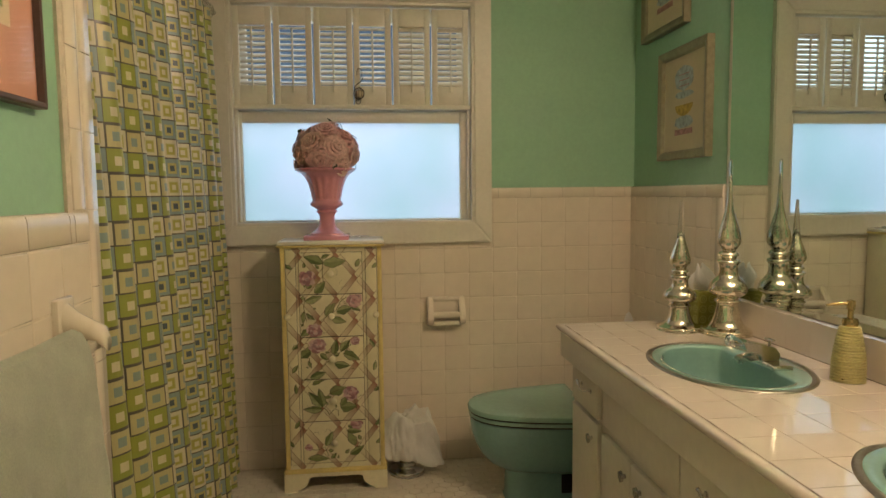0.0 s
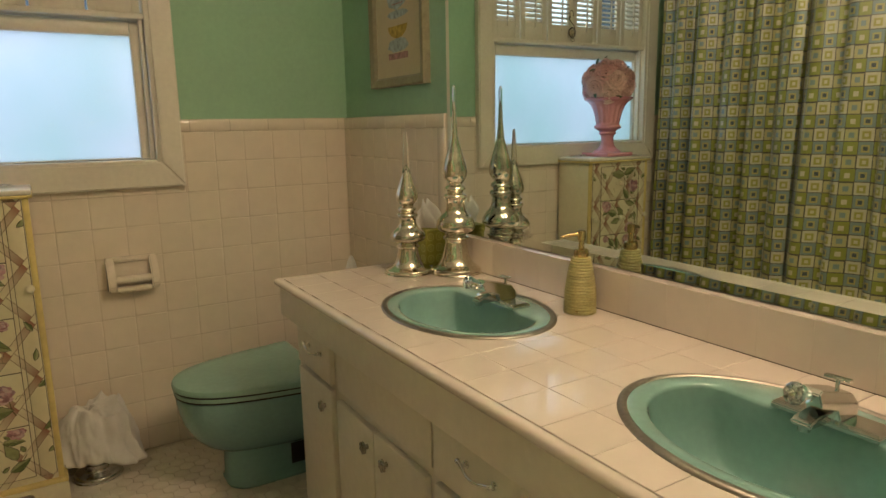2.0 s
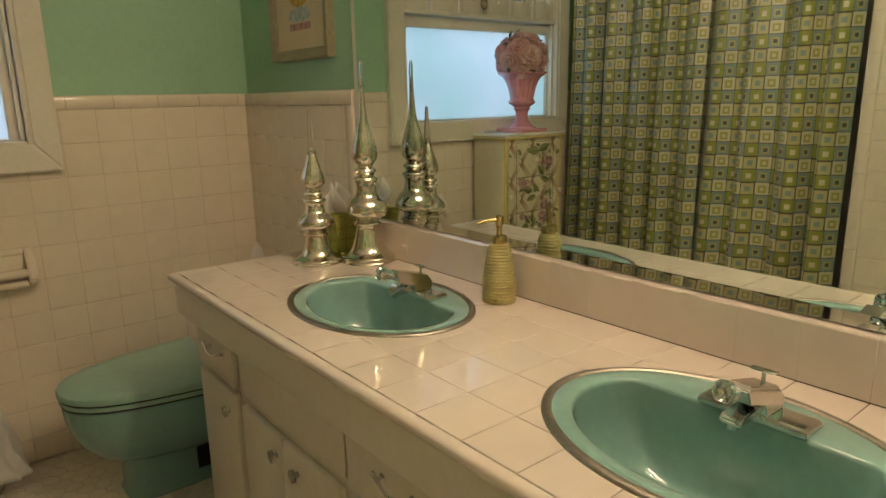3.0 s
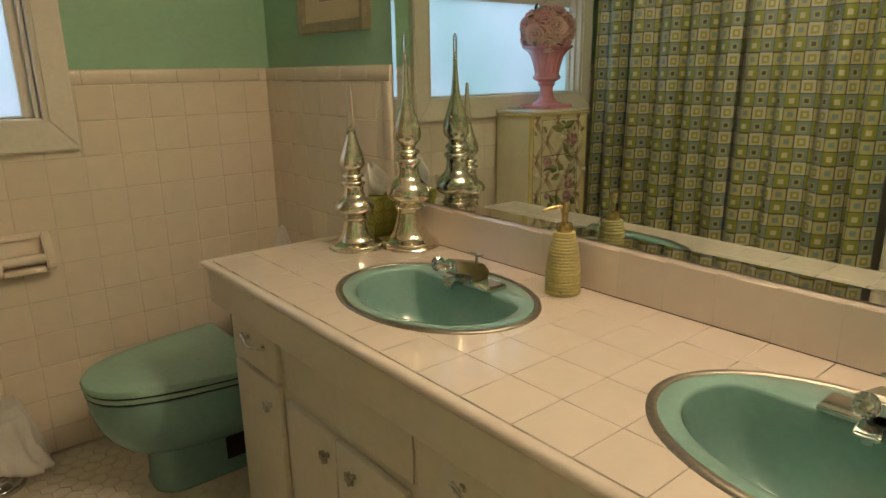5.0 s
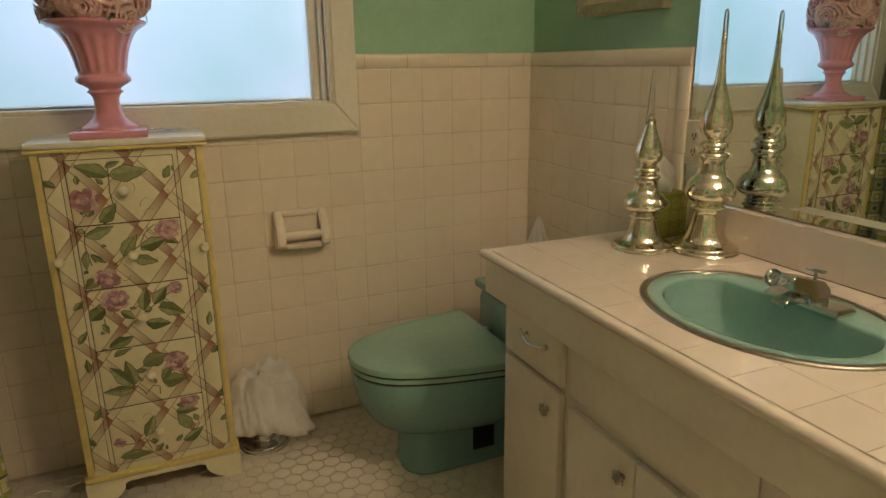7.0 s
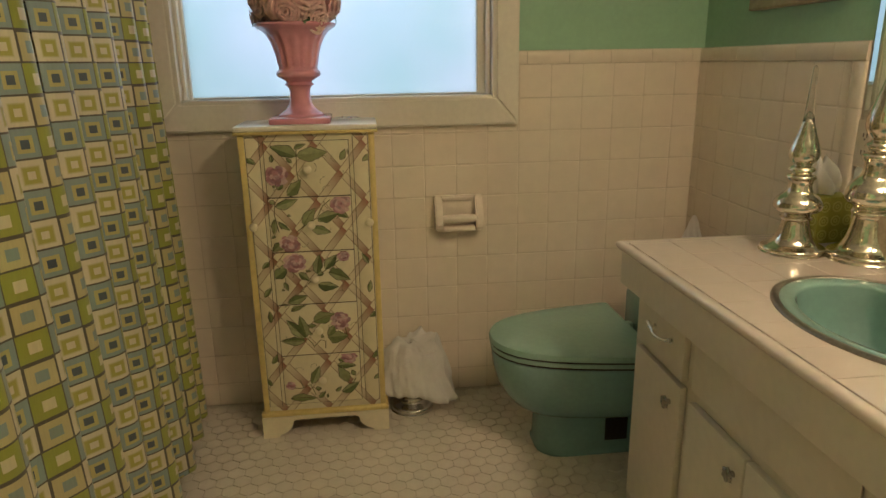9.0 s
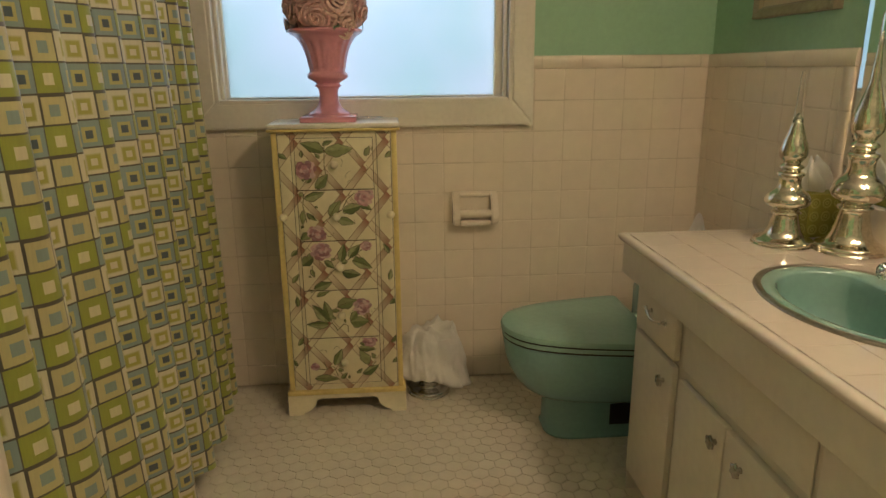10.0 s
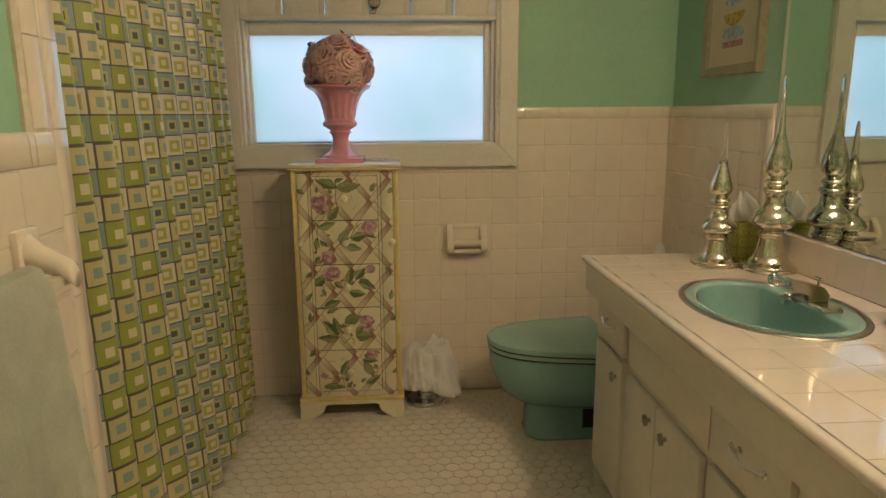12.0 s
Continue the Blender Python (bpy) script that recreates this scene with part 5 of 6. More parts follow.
# ---- waste bin with its bag ----
def waste_bin():
    w = thing("waste_bin", "small chrome waste bin with a white plastic liner", "waste bin", (1.048, 2.990, 0))
    bm = bmesh.new()
    lathe(bm, smooth_profile([(0.0, 0.0), (0.078, 0.0), (0.081, 0.004), (0.080, 0.014), (0.074, 0.019), (0.046, 0.024), (0.038, 0.034), (0.040, 0.060), (0.058, 0.085), (0.064, 0.12), (0.068, 0.22), (0.066, 0.22), (0.058, 0.10), (0.0, 0.06)], 3), 40)
    part("bin_body", bm, M_CHROME, w)
    bm = bmesh.new()
    rows, n = [], 160
    prof = ((0.004, 0.292), (0.014, 0.298), (0.026, 0.302), (0.038, 0.302), (0.050, 0.299), (0.063, 0.296), (0.076, 0.291), (0.088, 0.283), (0.097, 0.272), (0.104, 0.260), (0.108, 0.246), (0.112, 0.232), (0.115, 0.218), (0.118, 0.204), (0.121, 0.190), (0.123, 0.177), (0.125, 0.164), (0.127, 0.152), (0.128, 0.141), (0.126, 0.131), (0.121, 0.124), (0.114, 0.121))
    for k, (r, z) in enumerate(prof):
        ring = []
        for i in range(n):
            a = 2 * math.pi * i / n
            q = Vector((r * math.cos(a), r * math.sin(a), z))
            big = noise.noise(q * 13 + Vector((3, 1, 7)))
            mid = noise.noise(q * 34 + Vector((9, 4, 2)))
            pleat = abs(noise.noise(Vector((math.cos(a) * 3.4 + q.z * 5, math.sin(a) * 3.4 - q.z * 3, q.z * 7)))) - 0.22
            crease = abs(noise.noise(q * 46 + Vector((2, 8, 5)))) - 0.2
            s = k / 21
            flare = 0.060 * max(0, math.cos(a + 0.45)) ** 4 * s + 0.012 * max(0, -math.cos(a)) * s
            rr = r * (1 - 0.08 * s) + 0.016 * big + 0.005 * mid - 0.026 * pleat * (0.35 + s) - 0.006 * crease + flare
            up = 0.040 * max(0.0, 1 - abs(z - 0.295) / 0.07) if k < 13 else 0.0
            hem = (0.026 * math.sin(a + 1.2) + 0.030 * noise.noise(Vector((math.cos(a) * 1.6, math.sin(a) * 1.6, 4)))) * max(0, s - 0.5) * 1.6
            ring.append((rr * math.cos(a), rr * math.sin(a), z - 0.026 + 0.5 * up * math.cos(a - 0.4) + up * (1.3 * big + 0.5 * mid) - hem - 0.020 * s))
        rows.append(ring)
    loft(bm, rows)
    bmesh.ops.recalc_face_normals(bm, faces=bm.faces)
    part("liner_bag", bm, M_BAG, w, "crumpled white plastic liner", angle=48)


waste_bin()


# ---- silver finials, tissue box and soap on the counter ----
def finial(x, y, h, wide, silver):
    f = thing("mercury_glass_finial", "silvered mercury glass finial with clear pointed tip", "finial", (x, y, CZ + 0.0012), "finials on the counter")
    s = h / 0.56
    w = wide / 0.066
    base = [(0.0, 0.0), (0.064, 0.0), (0.066, 0.006), (0.065, 0.016), (0.058, 0.021), (0.046, 0.030), (0.037, 0.050), (0.031, 0.080), (0.028, 0.104), (0.033, 0.110), (0.033, 0.116), (0.028, 0.121), (0.032, 0.128),
            (0.045, 0.138), (0.050, 0.152), (0.047, 0.168), (0.040, 0.182), (0.028, 0.198), (0.024, 0.220), (0.026, 0.236), (0.030, 0.244), (0.027, 0.252), (0.020, 0.256), (0.022, 0.262), (0.027, 0.268), (0.024, 0.277), (0.018, 0.283),
            (0.021, 0.290), (0.029, 0.305), (0.031, 0.325), (0.027, 0.350), (0.0185, 0.385), (0.011, 0.420), (0.0078, 0.455), (0.0060, 0.485), (0.0050, 0.510)]
    bm = bmesh.new()
    base = [(r, z) for r, z in base if z * 0.95 < silver * 0.56 + 0.001]
    rt, zt = base[-1]
    point = [(rt * 0.5, zt + 0.018), (rt * 0.16, zt + 0.030), (0.0, zt + 0.032)]
    lathe(bm, smooth_profile([(r * w, z * 0.95 * s) for r, z in base + point], 3), 44)
    part("silvered_body", bm, M_MERC, f)
    bm = bmesh.new()
    r0, z0 = rt * 1.04, zt * 0.95
    lathe(bm, smooth_profile([(r0 * w, z0 * s), (0.6 * (r0 - 0.0046) * w + 0.0046 * w, (z0 + (0.545 - z0) * 0.35) * s), (0.0046 * w, 0.545 * s), (0.0025 * w, 0.557 * s), (0.0, 0.56 * s)], 5), 20)
    part("glass_tip", bm, M_CLEAR, f, "clear glass tip")


finial(1.942, 2.184, 0.438, 0.073, 0.755)
finial(2.0636, 2.0967, 0.572, 0.0800, 0.868)


def tissue_box():
    t = thing("tissue_box", "olive green tissue box printed with circles", "tissue box", (2.080, 2.282, CZ + 0.0012), turn=4)
    part("card_box", boxes((-0.052, 0.052, -0.052, 0.052, 0, 0.118), bevel=0.002), M_TISSUEBOX, t)
    ring_m = mat("printed_olive_ring", (0.44, 0.43, 0.12), 0.55)
    for face in range(2):
        for i in range(3):
            for j in range(3):
                for r0, r1 in ((0.010, 0.014), (0.003, 0.006)):
                    bm = bmesh.new()
                    u, v = -0.034 + 0.034 * i, 0.022 + 0.036 * j
                    rings = []
                    for r in (r0, r1):
                        rings.append([((u + r * math.cos(a), -0.0524, v + r * math.sin(a)) if face == 0 else (-0.0524, u + r * math.cos(a), v + r * math.sin(a))) for a in np.linspace(0, 2 * math.pi, 21)[:-1]])
                    loft(bm, rings)
                    part("printed_ring", bm, ring_m, t, smooth=False)
    bm = bmesh.new()
    rows = []
    for i in range(12):
        s = i / 11
        ring = []
        for k in range(28):
            a = 2 * math.pi * k / 28
            r = (0.034 - 0.010 * s + 0.014 * math.sin(math.pi * s)) * (1 + 0.42 * math.sin(3 * a + 2.2 * s) + 0.20 * math.sin(7 * a - 3 * s)) * (1 - 0.55 * s ** 3)
            ring.append((r * math.cos(a) - 0.016 * s, 0.55 * r * math.sin(a), 0.1185 + 0.082 * s + 0.016 * s * math.sin(2 * a + 0.8)))
        rows.append(ring)
    loft(bm, rows, False, True)
    part("tissue", bm, M_PAPER, t, "white tissue pulled up")


tissue_box()


def soap_dispenser():
    s = thing("soap_dispenser", "ribbed olive stoneware soap dispenser with gold pump", "soap dispenser", (2.066, 1.545, CZ + 0.0012))
    prof = [(0.0, 0.0), (0.0345, 0.0)]
    for k in range(60):
        z = 0.002 + 0.134 * k / 59
        t = z / 0.136
        r = 0.0395 - 0.0030 * t - 0.016 * max(0, t - 0.35) ** 1.5 * 1.5
        prof.append((r - (0.0018 if k % 3 == 1 else 0.0), z))
    prof += [(0.0165, 0.1375), (0.0, 0.1375)]
    bm = bmesh.new()
    lathe(bm, prof, 48)
    part("bottle", bm, M_SOAP, s)
    bm = bmesh.new()
    lathe(bm, smooth_profile([(0.0, 0.1377), (0.0170, 0.1377), (0.0170, 0.153), (0.0150, 0.156), (0.008, 0.158), (0.0068, 0.160), (0.0068, 0.176), (0.0090, 0.178), (0.0095, 0.200), (0.0, 0.201)], 2), 28)
    part("pump", bm, M_GOLD, s, "brushed gold pump")
    bm = bmesh.new()
    tube(bm, [(-0.005 - 0.045 * t, 0.020 * t, 0.192 + 0.004 * t - 0.010 * t * t) for t in np.linspace(0, 1, 10)], [0.0042] * 6 + [0.0036, 0.0032, 0.003, 0.0028], 10)
    part("nozzle", bm, M_GOLD, s, "brushed gold nozzle")
    bm = bmesh.new()
    bmesh.ops.create_uvsphere(bm, u_segments=12, v_segments=8, radius=0.007, matrix=Matrix.Translation((-0.030, -0.018, 0.010)) @ Matrix.Diagonal((0.5, 1, 0.7, 1)))
    part("badge", bm, M_GOLD, s)


soap_dispenser()


# ---- pictures ----
def print_shape(bm, pts, x):
    f = bm.faces.new([bm.verts.new((x, y, z)) for y, z in pts])
    f.normal_update()
    if f.normal.x > 0:
        f.normal_flip()


def framed_print(y0, y1, z0, z1):
    p = thing("framed_print", "small bath print in a dull silver frame", "picture", (RIGHT + 0.016, (y0 + y1) / 2, z0), "prints on the green wall")
    w, h, b, d = (y1 - y0) / 2, z1 - z0, 0.036, -0.028
    bm = bmesh.new()
    prof = ((0.0, 0.0), (0.0, d), (0.006, d - 0.003), (b - 0.008, d + 0.004), (b, d + 0.014), (b, 0.0))
    rings = []
    for o, x in prof:
        rings.append([(x, -w + o, o), (x, w - o, o), (x, w - o, h - o), (x, -w + o, h - o)])
    loft(bm, rings)
    bmesh.ops.recalc_face_normals(bm, faces=bm.faces)
    part("picture_frame", bm, M_FRAME, p, smooth=False)
    part("mat_board", boxes((d + 0.016, d + 0.019, -w + b - 0.001, w - b + 0.001, b - 0.001, h - b + 0.001)), M_MATBOARD, p, smooth=False)
    x = d + 0.0155
    rng = random.Random(5)
    for cz, hh in ((0.72, 0.10), (0.575, 0.03), (0.33, 0.05)):
        bm = bmesh.new()
        print_shape(bm, [(0.35 * w * math.cos(a) * (1 + 0.2 * rng.random()), h * (cz + hh * math.sin(a) * (1 + 0.2 * rng.random()))) for a in np.linspace(0, 2 * math.pi, 18)[:-1]], x)
        part("printed_patch", bm, M_PRINT_B, p, "pale blue printed patch", smooth=False)
    bm = bmesh.new()
    print_shape(bm, [(0.36 * w * math.cos(a), h * (0.485 + 0.10 * math.sin(a))) for a in np.linspace(math.pi, 2 * math.pi, 12)], x - 0.0004)
    part("printed_bowl", bm, M_PRINT_Y, p, "ochre printed bowl", smooth=False)
    bars = [(-0.36, 0.22, 0.36, 0.27)] + [(-0.2, 0.75 - 0.05 * k, 0.2, 0.758 - 0.05 * k) for k in range(3)]
    for a, b, c, e in bars:
        bm = bmesh.new()
        print_shape(bm, [(a * w, h * b), (c * w, h * b), (c * w, h * e), (a * w, h * e)], x - 0.0006)
        part("printed_bar", bm, M_PRINT_R, p, "dull rose printed bar", smooth=False)


framed_print(2.388, 2.800, 1.395, 1.838)
framed_print(2.575, 2.985, 1.925, 2.368)


def left_print():
    p = thing("framed_print", "botanical print with coral mat in a thin dark frame", "picture", (LEFT - 0.008, 1.048, 1.418))
    w, h = 0.225, 0.58
    rings = []
    bm = bmesh.new()
    for o, x in ((0.0, 0.0), (0.0, 0.020), (0.003, 0.023), (0.010, 0.022), (0.012, 0.012), (0.012, 0.0)):
        rings.append([(x, -w + o, o), (x, w - o, o), (x, w - o, h - o), (x, -w + o, h - o)])
    loft(bm, rings)
    bmesh.ops.recalc_face_normals(bm, faces=bm.faces)
    part("picture_frame", bm, M_DARKFRAME, p, smooth=False)
    part("mat_board", boxes((0.006, 0.010, -w + 0.011, w - 0.011, 0.011, h - 0.011)), M_CORAL, p, smooth=False)
    part("inner_mat", boxes((0.0102, 0.0112, -w + 0.085, w - 0.085, 0.115, h - 0.115)), M_MATBOARD, p, smooth=False)
    part("print", boxes((0.0113, 0.0118, -w + 0.105, w - 0.105, 0.140, h - 0.140)), M_PRINT_G, p, "pale green leaf print", smooth=False)
    g = part("picture_glass", boxes((0.0135, 0.0150, -w + 0.0115, w - 0.0115, 0.0115, h - 0.0115)), M_CLEAR, p, smooth=False)
    g.visible_shadow = False


left_print()


# ---- towel bar and towel ----
def towel_bar():
    t = thing("towel_bar", "cream ceramic towel bar posts with square chrome bar", "towel bar", (LEFT, 1.302, 1.052))
    for y in (0.0, -0.62):
        bm = boxes((-0.006, 0.012, y - 0.034, y + 0.034, -0.040, 0.040), bevel=0.006)
        rows = []
        for k, (x, hw, hh) in enumerate(((0.010, 0.026, 0.032), (0.030, 0.020, 0.024), (0.055, 0.019, 0.020), (0.074, 0.020, 0.020), (0.079, 0.015, 0.015))):
            rows.append([(x, y + hw * math.cos(a), hh * math.sin(a) - 0.011 * k) for a in np.linspace(0, 2 * math.pi, 21)[:-1]])
        loft(bm, rows, False, True)
        part("post", bm, M_TILE, t)
    part("bar", boxes((0.047, 0.065, -0.635, 0.026, -0.054, -0.036), bevel=0.002), M_PLASTIC, t)


towel_bar()


def towel():
    t = thing("bath_towel", "pale green terry towel folded over the towel bar", "towel", (LEFT + 0.056, 1.214, 1.032))
    rows = []
    n = 26
    for i in range(n):
        y = -0.42 * i / (n - 1)
        ring = []
        wob = 0.006 * math.sin(i * 0.9) + 0.004 * math.sin(i * 2.3)
        prof = [(-0.026, -0.40), (-0.024, -0.25), (-0.022, -0.10), (-0.021, -0.01), (-0.016, 0.012), (0.0, 0.020), (0.016, 0.013), (0.026, -0.01)] + [(0.030 + 0.002 * k, -0.045 * k) for k in range(1, 11)]
        for k, (x, z) in enumerate(prof):
            s = max(0, -z) / 0.45
            edge = 0.030 * s * (1 - i / (n - 1)) ** 4
            ring.append((x + wob * s * 1.8 + 0.003 * noise.noise(Vector((y * 20, z * 20, 1))), y + edge, z))
        rows.append(ring)
    bm = bmesh.new()
    loft(bm, rows, closed=False)
    bmesh.ops.solidify(bm, geom=bm.faces, thickness=0.008)
    part("folded_cloth", bm, M_TOWEL, t)


towel()


# ---- shower curtain ----
def curtain():
    c = thing("shower_curtain", "shower curtain printed with green, cream and blue squares", "curtain", (0, 0, 0))
    CELL = 0.0585

    def panel(y0, y1, folds, seed, open_edge):
        rng = random.Random(seed)
        amp = [rng.uniform(0.65, 1.25) for _ in range(folds + 2)]
        ph = rng.uniform(0, 6)
        n, rows = folds * 26, 44
        zs = [2.02 - (2.02 - 0.075) * k / (rows - 1) for k in range(rows)]

        def point(u, z):
            t = (2.02 - z) / 1.94
            k = u * folds
            wave = math.sin(2 * math.pi * k + 0.5 * math.sin(2 * math.pi * u * 2 + ph) + 0.35 * t * math.sin(k * 0.9 + ph))
            a = (0.027 + 0.019 * t) * (amp[int(k)] * (1 - (k % 1)) + amp[int(k) + 1] * (k % 1))
            sharp = math.copysign(abs(wave) ** 0.95, wave)
            x = 0.246 + 0.066 * t ** 0.9 + a * sharp + 0.004 * math.sin(2 * math.pi * k * 2.3 + 3 * t + ph) * (0.3 + t)
            y = y0 + (y1 - y0) * u + 0.012 * math.cos(2 * math.pi * k + ph) * (0.4 + t) + 0.01 * math.sin(4 * t + u * 5) * t
            lift = 0.030 * math.sin(2 * math.pi * k + 0.8) * (1 if z < 0.1 else 0)
            y += 0.010 * t * t * (1 - u) ** 3 * open_edge
            x -= 0.050 * max(0.0, (y - 2.40) / 0.6) ** 1.5 * t
            return Vector((x, y, z + lift * 0.5))
        bm = bmesh.new()
        uvl = bm.loops.layers.uv.new("uv")
        ref = [point(i / n, 1.0) for i in range(n + 1)]
        arc = [0.0]
        for a, b in zip(ref, ref[1:]):
            arc.append(arc[-1] + (b - a).length)
        g = [[bm.verts.new(point(i / n, z)) for i in range(n + 1)] for z in zs]
        for r in range(rows - 1):
            for i in range(n):
                f = bm.faces.new((g[r][i], g[r][i + 1], g[r + 1][i + 1], g[r + 1][i]))
                for l, (rr, ii) in zip(f.loops, ((r, i), (r, i + 1), (r + 1, i + 1), (r + 1, i))):
                    l[uvl].uv = (arc[ii] / CELL, (zs[rr] + 0.02) / CELL)
        return part("panel", bm, M_CLOTH, c, angle=180)
    panel(1.545, 2.262, 4, 2, 1)
    panel(2.190, 3.010, 5, 5, 0)
    bm = bmesh.new()
    tube(bm, [(0.246, 1.488, 2.055), (0.246, 3.107, 2.055)], 0.0125, 16)
    r = thing("curtain_rod", "plain chrome shower curtain rod", "curtain rod", (0, 0, 0))
    part("rod", bm, M_CHROME, r)
    for k in range(17):
        bm = bmesh.new()
        y = 1.545 + k * 1.445 / 16
        tube(bm, [(0.246 + 0.021 * math.cos(a), y, 2.050 + 0.030 * math.sin(a) - 0.008) for a in np.linspace(0, 2 * math.pi, 18)], 0.0016, 6)
        part("ring", bm, M_CHROME, c, "thin metal curtain ring")


curtain()


# ---- tiles: pieces of walls, counter and floor ----
def tile_mesh(name, w, h, d, bev, material):
    """A pillowed tile with its back open: x to the right, z up, face towards -y."""
    bm = bmesh.new()
    rings = [[(-w / 2, 0.0, -h / 2), (w / 2, 0.0, -h / 2), (w / 2, 0.0, h / 2), (-w / 2, 0.0, h / 2)]]
    for o, y in ((0.0, -d + bev * 0.75), (bev * 0.22, -d + bev * 0.30), (bev * 0.55, -d + bev * 0.09), (bev, -d)):
        rings.append([(-w / 2 + o, y, -h / 2 + o), (w / 2 - o, y, -h / 2 + o), (w / 2 - o, y, h / 2 - o), (-w / 2 + o, y, h / 2 - o)])
    loft(bm, rings, False, True)
    bmesh.ops.recalc_face_normals(bm, faces=bm.faces)
    for f in bm.faces:
        f.smooth = len(f.verts) == 4 and f.calc_area() < w * h * 0.5
    me = bpy.data.meshes.new(name)
    bm.to_mesh(me)
    bm.free()
    me.materials.append(material)
    return me


TILE_CACHE = {}
RNG = random.Random(11)


def lay(parent, name, w, h, m, material=None, d=0.0075, bev=0.0034, wobble=0.35):
    key = (name, round(w, 3), round(h, 3))
    if key not in TILE_CACHE:
        TILE_CACHE[key] = tile_mesh(name, w, h, d, bev, material or M_TILE)
    ob = new(name, TILE_CACHE[key])
    ob.parent = parent
    ob.matrix_basis = m @ pose(0, 0, 0, RNG.uniform(-wobble, wobble), 0, RNG.uniform(-wobble, wobble))
    return ob


def tile_field(parent, u0, u1, z0, z1, du, dz, place, holes=(), joint=0.0018):
    """Whole and cut tiles over a rectangle, on the grid of du and dz, around rectangular holes."""
    def cuts(lo, hi, start):
        first = start - math.ceil((start - lo) / PITCH) * PITCH
        out, v = [lo], first
        while v < hi - 1e-6:
            if v > lo + 0.008:
                out.append(v)
            v += PITCH
        if hi - out[-1] < 0.008:
            out.pop()
        return out + [hi]
    us, zz = cuts(u0, u1, du), cuts(z0, z1, dz)
    for a, b in zip(us, us[1:]):
        for c, d in zip(zz, zz[1:]):
            pieces = [(a, b, c, d)]
            for hx0, hx1, hz0, hz1 in holes:
                nxt = []
                for p in pieces:
                    if p[1] <= hx0 or p[0] >= hx1 or p[3] <= hz0 or p[2] >= hz1:
                        nxt.append(p)
                        continue
                    if p[0] < hx0:
                        nxt.append((p[0], hx0, p[2], p[3]))
                    if p[1] > hx1:
                        nxt.append((hx1, p[1], p[2], p[3]))
                    if p[2] < hz0:
                        nxt.append((max(p[0], hx0), min(p[1], hx1), p[2], hz0))
                    if p[3] > hz1:
                        nxt.append((max(p[0], hx0), min(p[1], hx1), hz1, p[3]))
                pieces = nxt
            for p in pieces:
                w, h = p[1] - p[0] - joint * 0.55, p[3] - p[2] - joint * 1.25
                if w > 0.006 and h > 0.006:
                    lay(parent, "wall_tile", w, h, place((p[0] + p[1]) / 2, (p[2] + p[3]) / 2))


def on_north(u, z):
    return pose(u, BACK + 0.0075, z)


def on_east(u, z):
    return pose(RIGHT + 0.0075, u, z, 0, 0, -90)


def on_west(u, z):
    return pose(LEFT - 0.0075, u, z, 0, 0, 90)


t_north = thing("tiling_north", "cream square wall tiles with darker grout and rounded cap", "tiling", kind="structure")
part("grout_bed", boxes((-0.44, WX0 + 0.006, BACK + 0.0012, BACK + 0.0078, 0, CAP + 0.046), (WX0 + 0.0061, WX1 - 0.006, BACK + 0.0012, BACK + 0.0078, 0, WZ0 + 0.006), (WX1 - 0.0059, RIGHT + 0.0012, BACK + 0.0012, BACK + 0.0078, 0, CAP + 0.046)), M_GROUT, t_north, smooth=False)
tile_field(t_north, 0.10, RIGHT - 0.001, 0.0, CAP, 1.587, CAP, on_north, ((WX0 - 0.001, WX1 + 0.002, WZ0 - 0.002, WZ1),))
t_east = thing("tiling_east", "cream square wall tiles beside the mirror with rounded edge", "tiling", kind="structure")
EY0 = 2.278
part("grout_bed", boxes((RIGHT + 0.0012, RIGHT + 0.0158, EY0 + 0.004, BACK + 0.0011, 0, CAP + 0.046)), M_GROUT, t_east, smooth=False)
tile_field(t_east, EY0 + 0.048, BACK - 0.001, 0.0, CAP, BACK - 0.05, CAP, on_east)
t_west = thing("tiling_west", "cream square wall tiles under and beside the green panel", "tiling", kind="structure")
WCAP = 1.183
part("grout_bed", boxes((LEFT - 0.0078, LEFT - 0.0012, -1.30, 1.486, 0, WCAP + 0.058), (LEFT - 0.0078, LEFT - 0.0012, 1.359, 1.486, WCAP + 0.0582, 2.44)), M_GROUT, t_west, smooth=False)
tile_field(t_west, 0.20, 1.437, 0.0, WCAP, 1.437, WCAP, on_west)


def cap_piece(parent, length, m, height=0.047):
    """A bullnose cap: rounded over at the top."""
    key = ("cap", round(length, 3), round(height, 3))
    if key not in TILE_CACHE:
        bm = bmesh.new()
        prof = [(0.0, -height / 2), (-0.0080, -height / 2 + 0.0004), (-0.0100, -height / 2 + 0.002), (-0.0096, height / 2 - 0.016), (-0.0086, height / 2 - 0.008), (-0.0060, height / 2 - 0.0022), (-0.002, height / 2), (0.0, height / 2)]
        loft(bm, [[(x, y, z) for y, z in prof] for x in (-length / 2, -length / 2 + 0.0012, length / 2 - 0.0012, length / 2)], True, True)
        bmesh.ops.recalc_face_normals(bm, faces=bm.faces)
        for f in bm.faces:
            f.smooth = len(f.verts) == 4
        me = bpy.data.meshes.new("cap_tile")
        bm.to_mesh(me)
        bm.free()
        me.materials.append(M_TILE)
        TILE_CACHE[key] = me
    ob = new("cap_tile", TILE_CACHE[key])
    ob.parent = parent
    ob.matrix_basis = m
    return ob


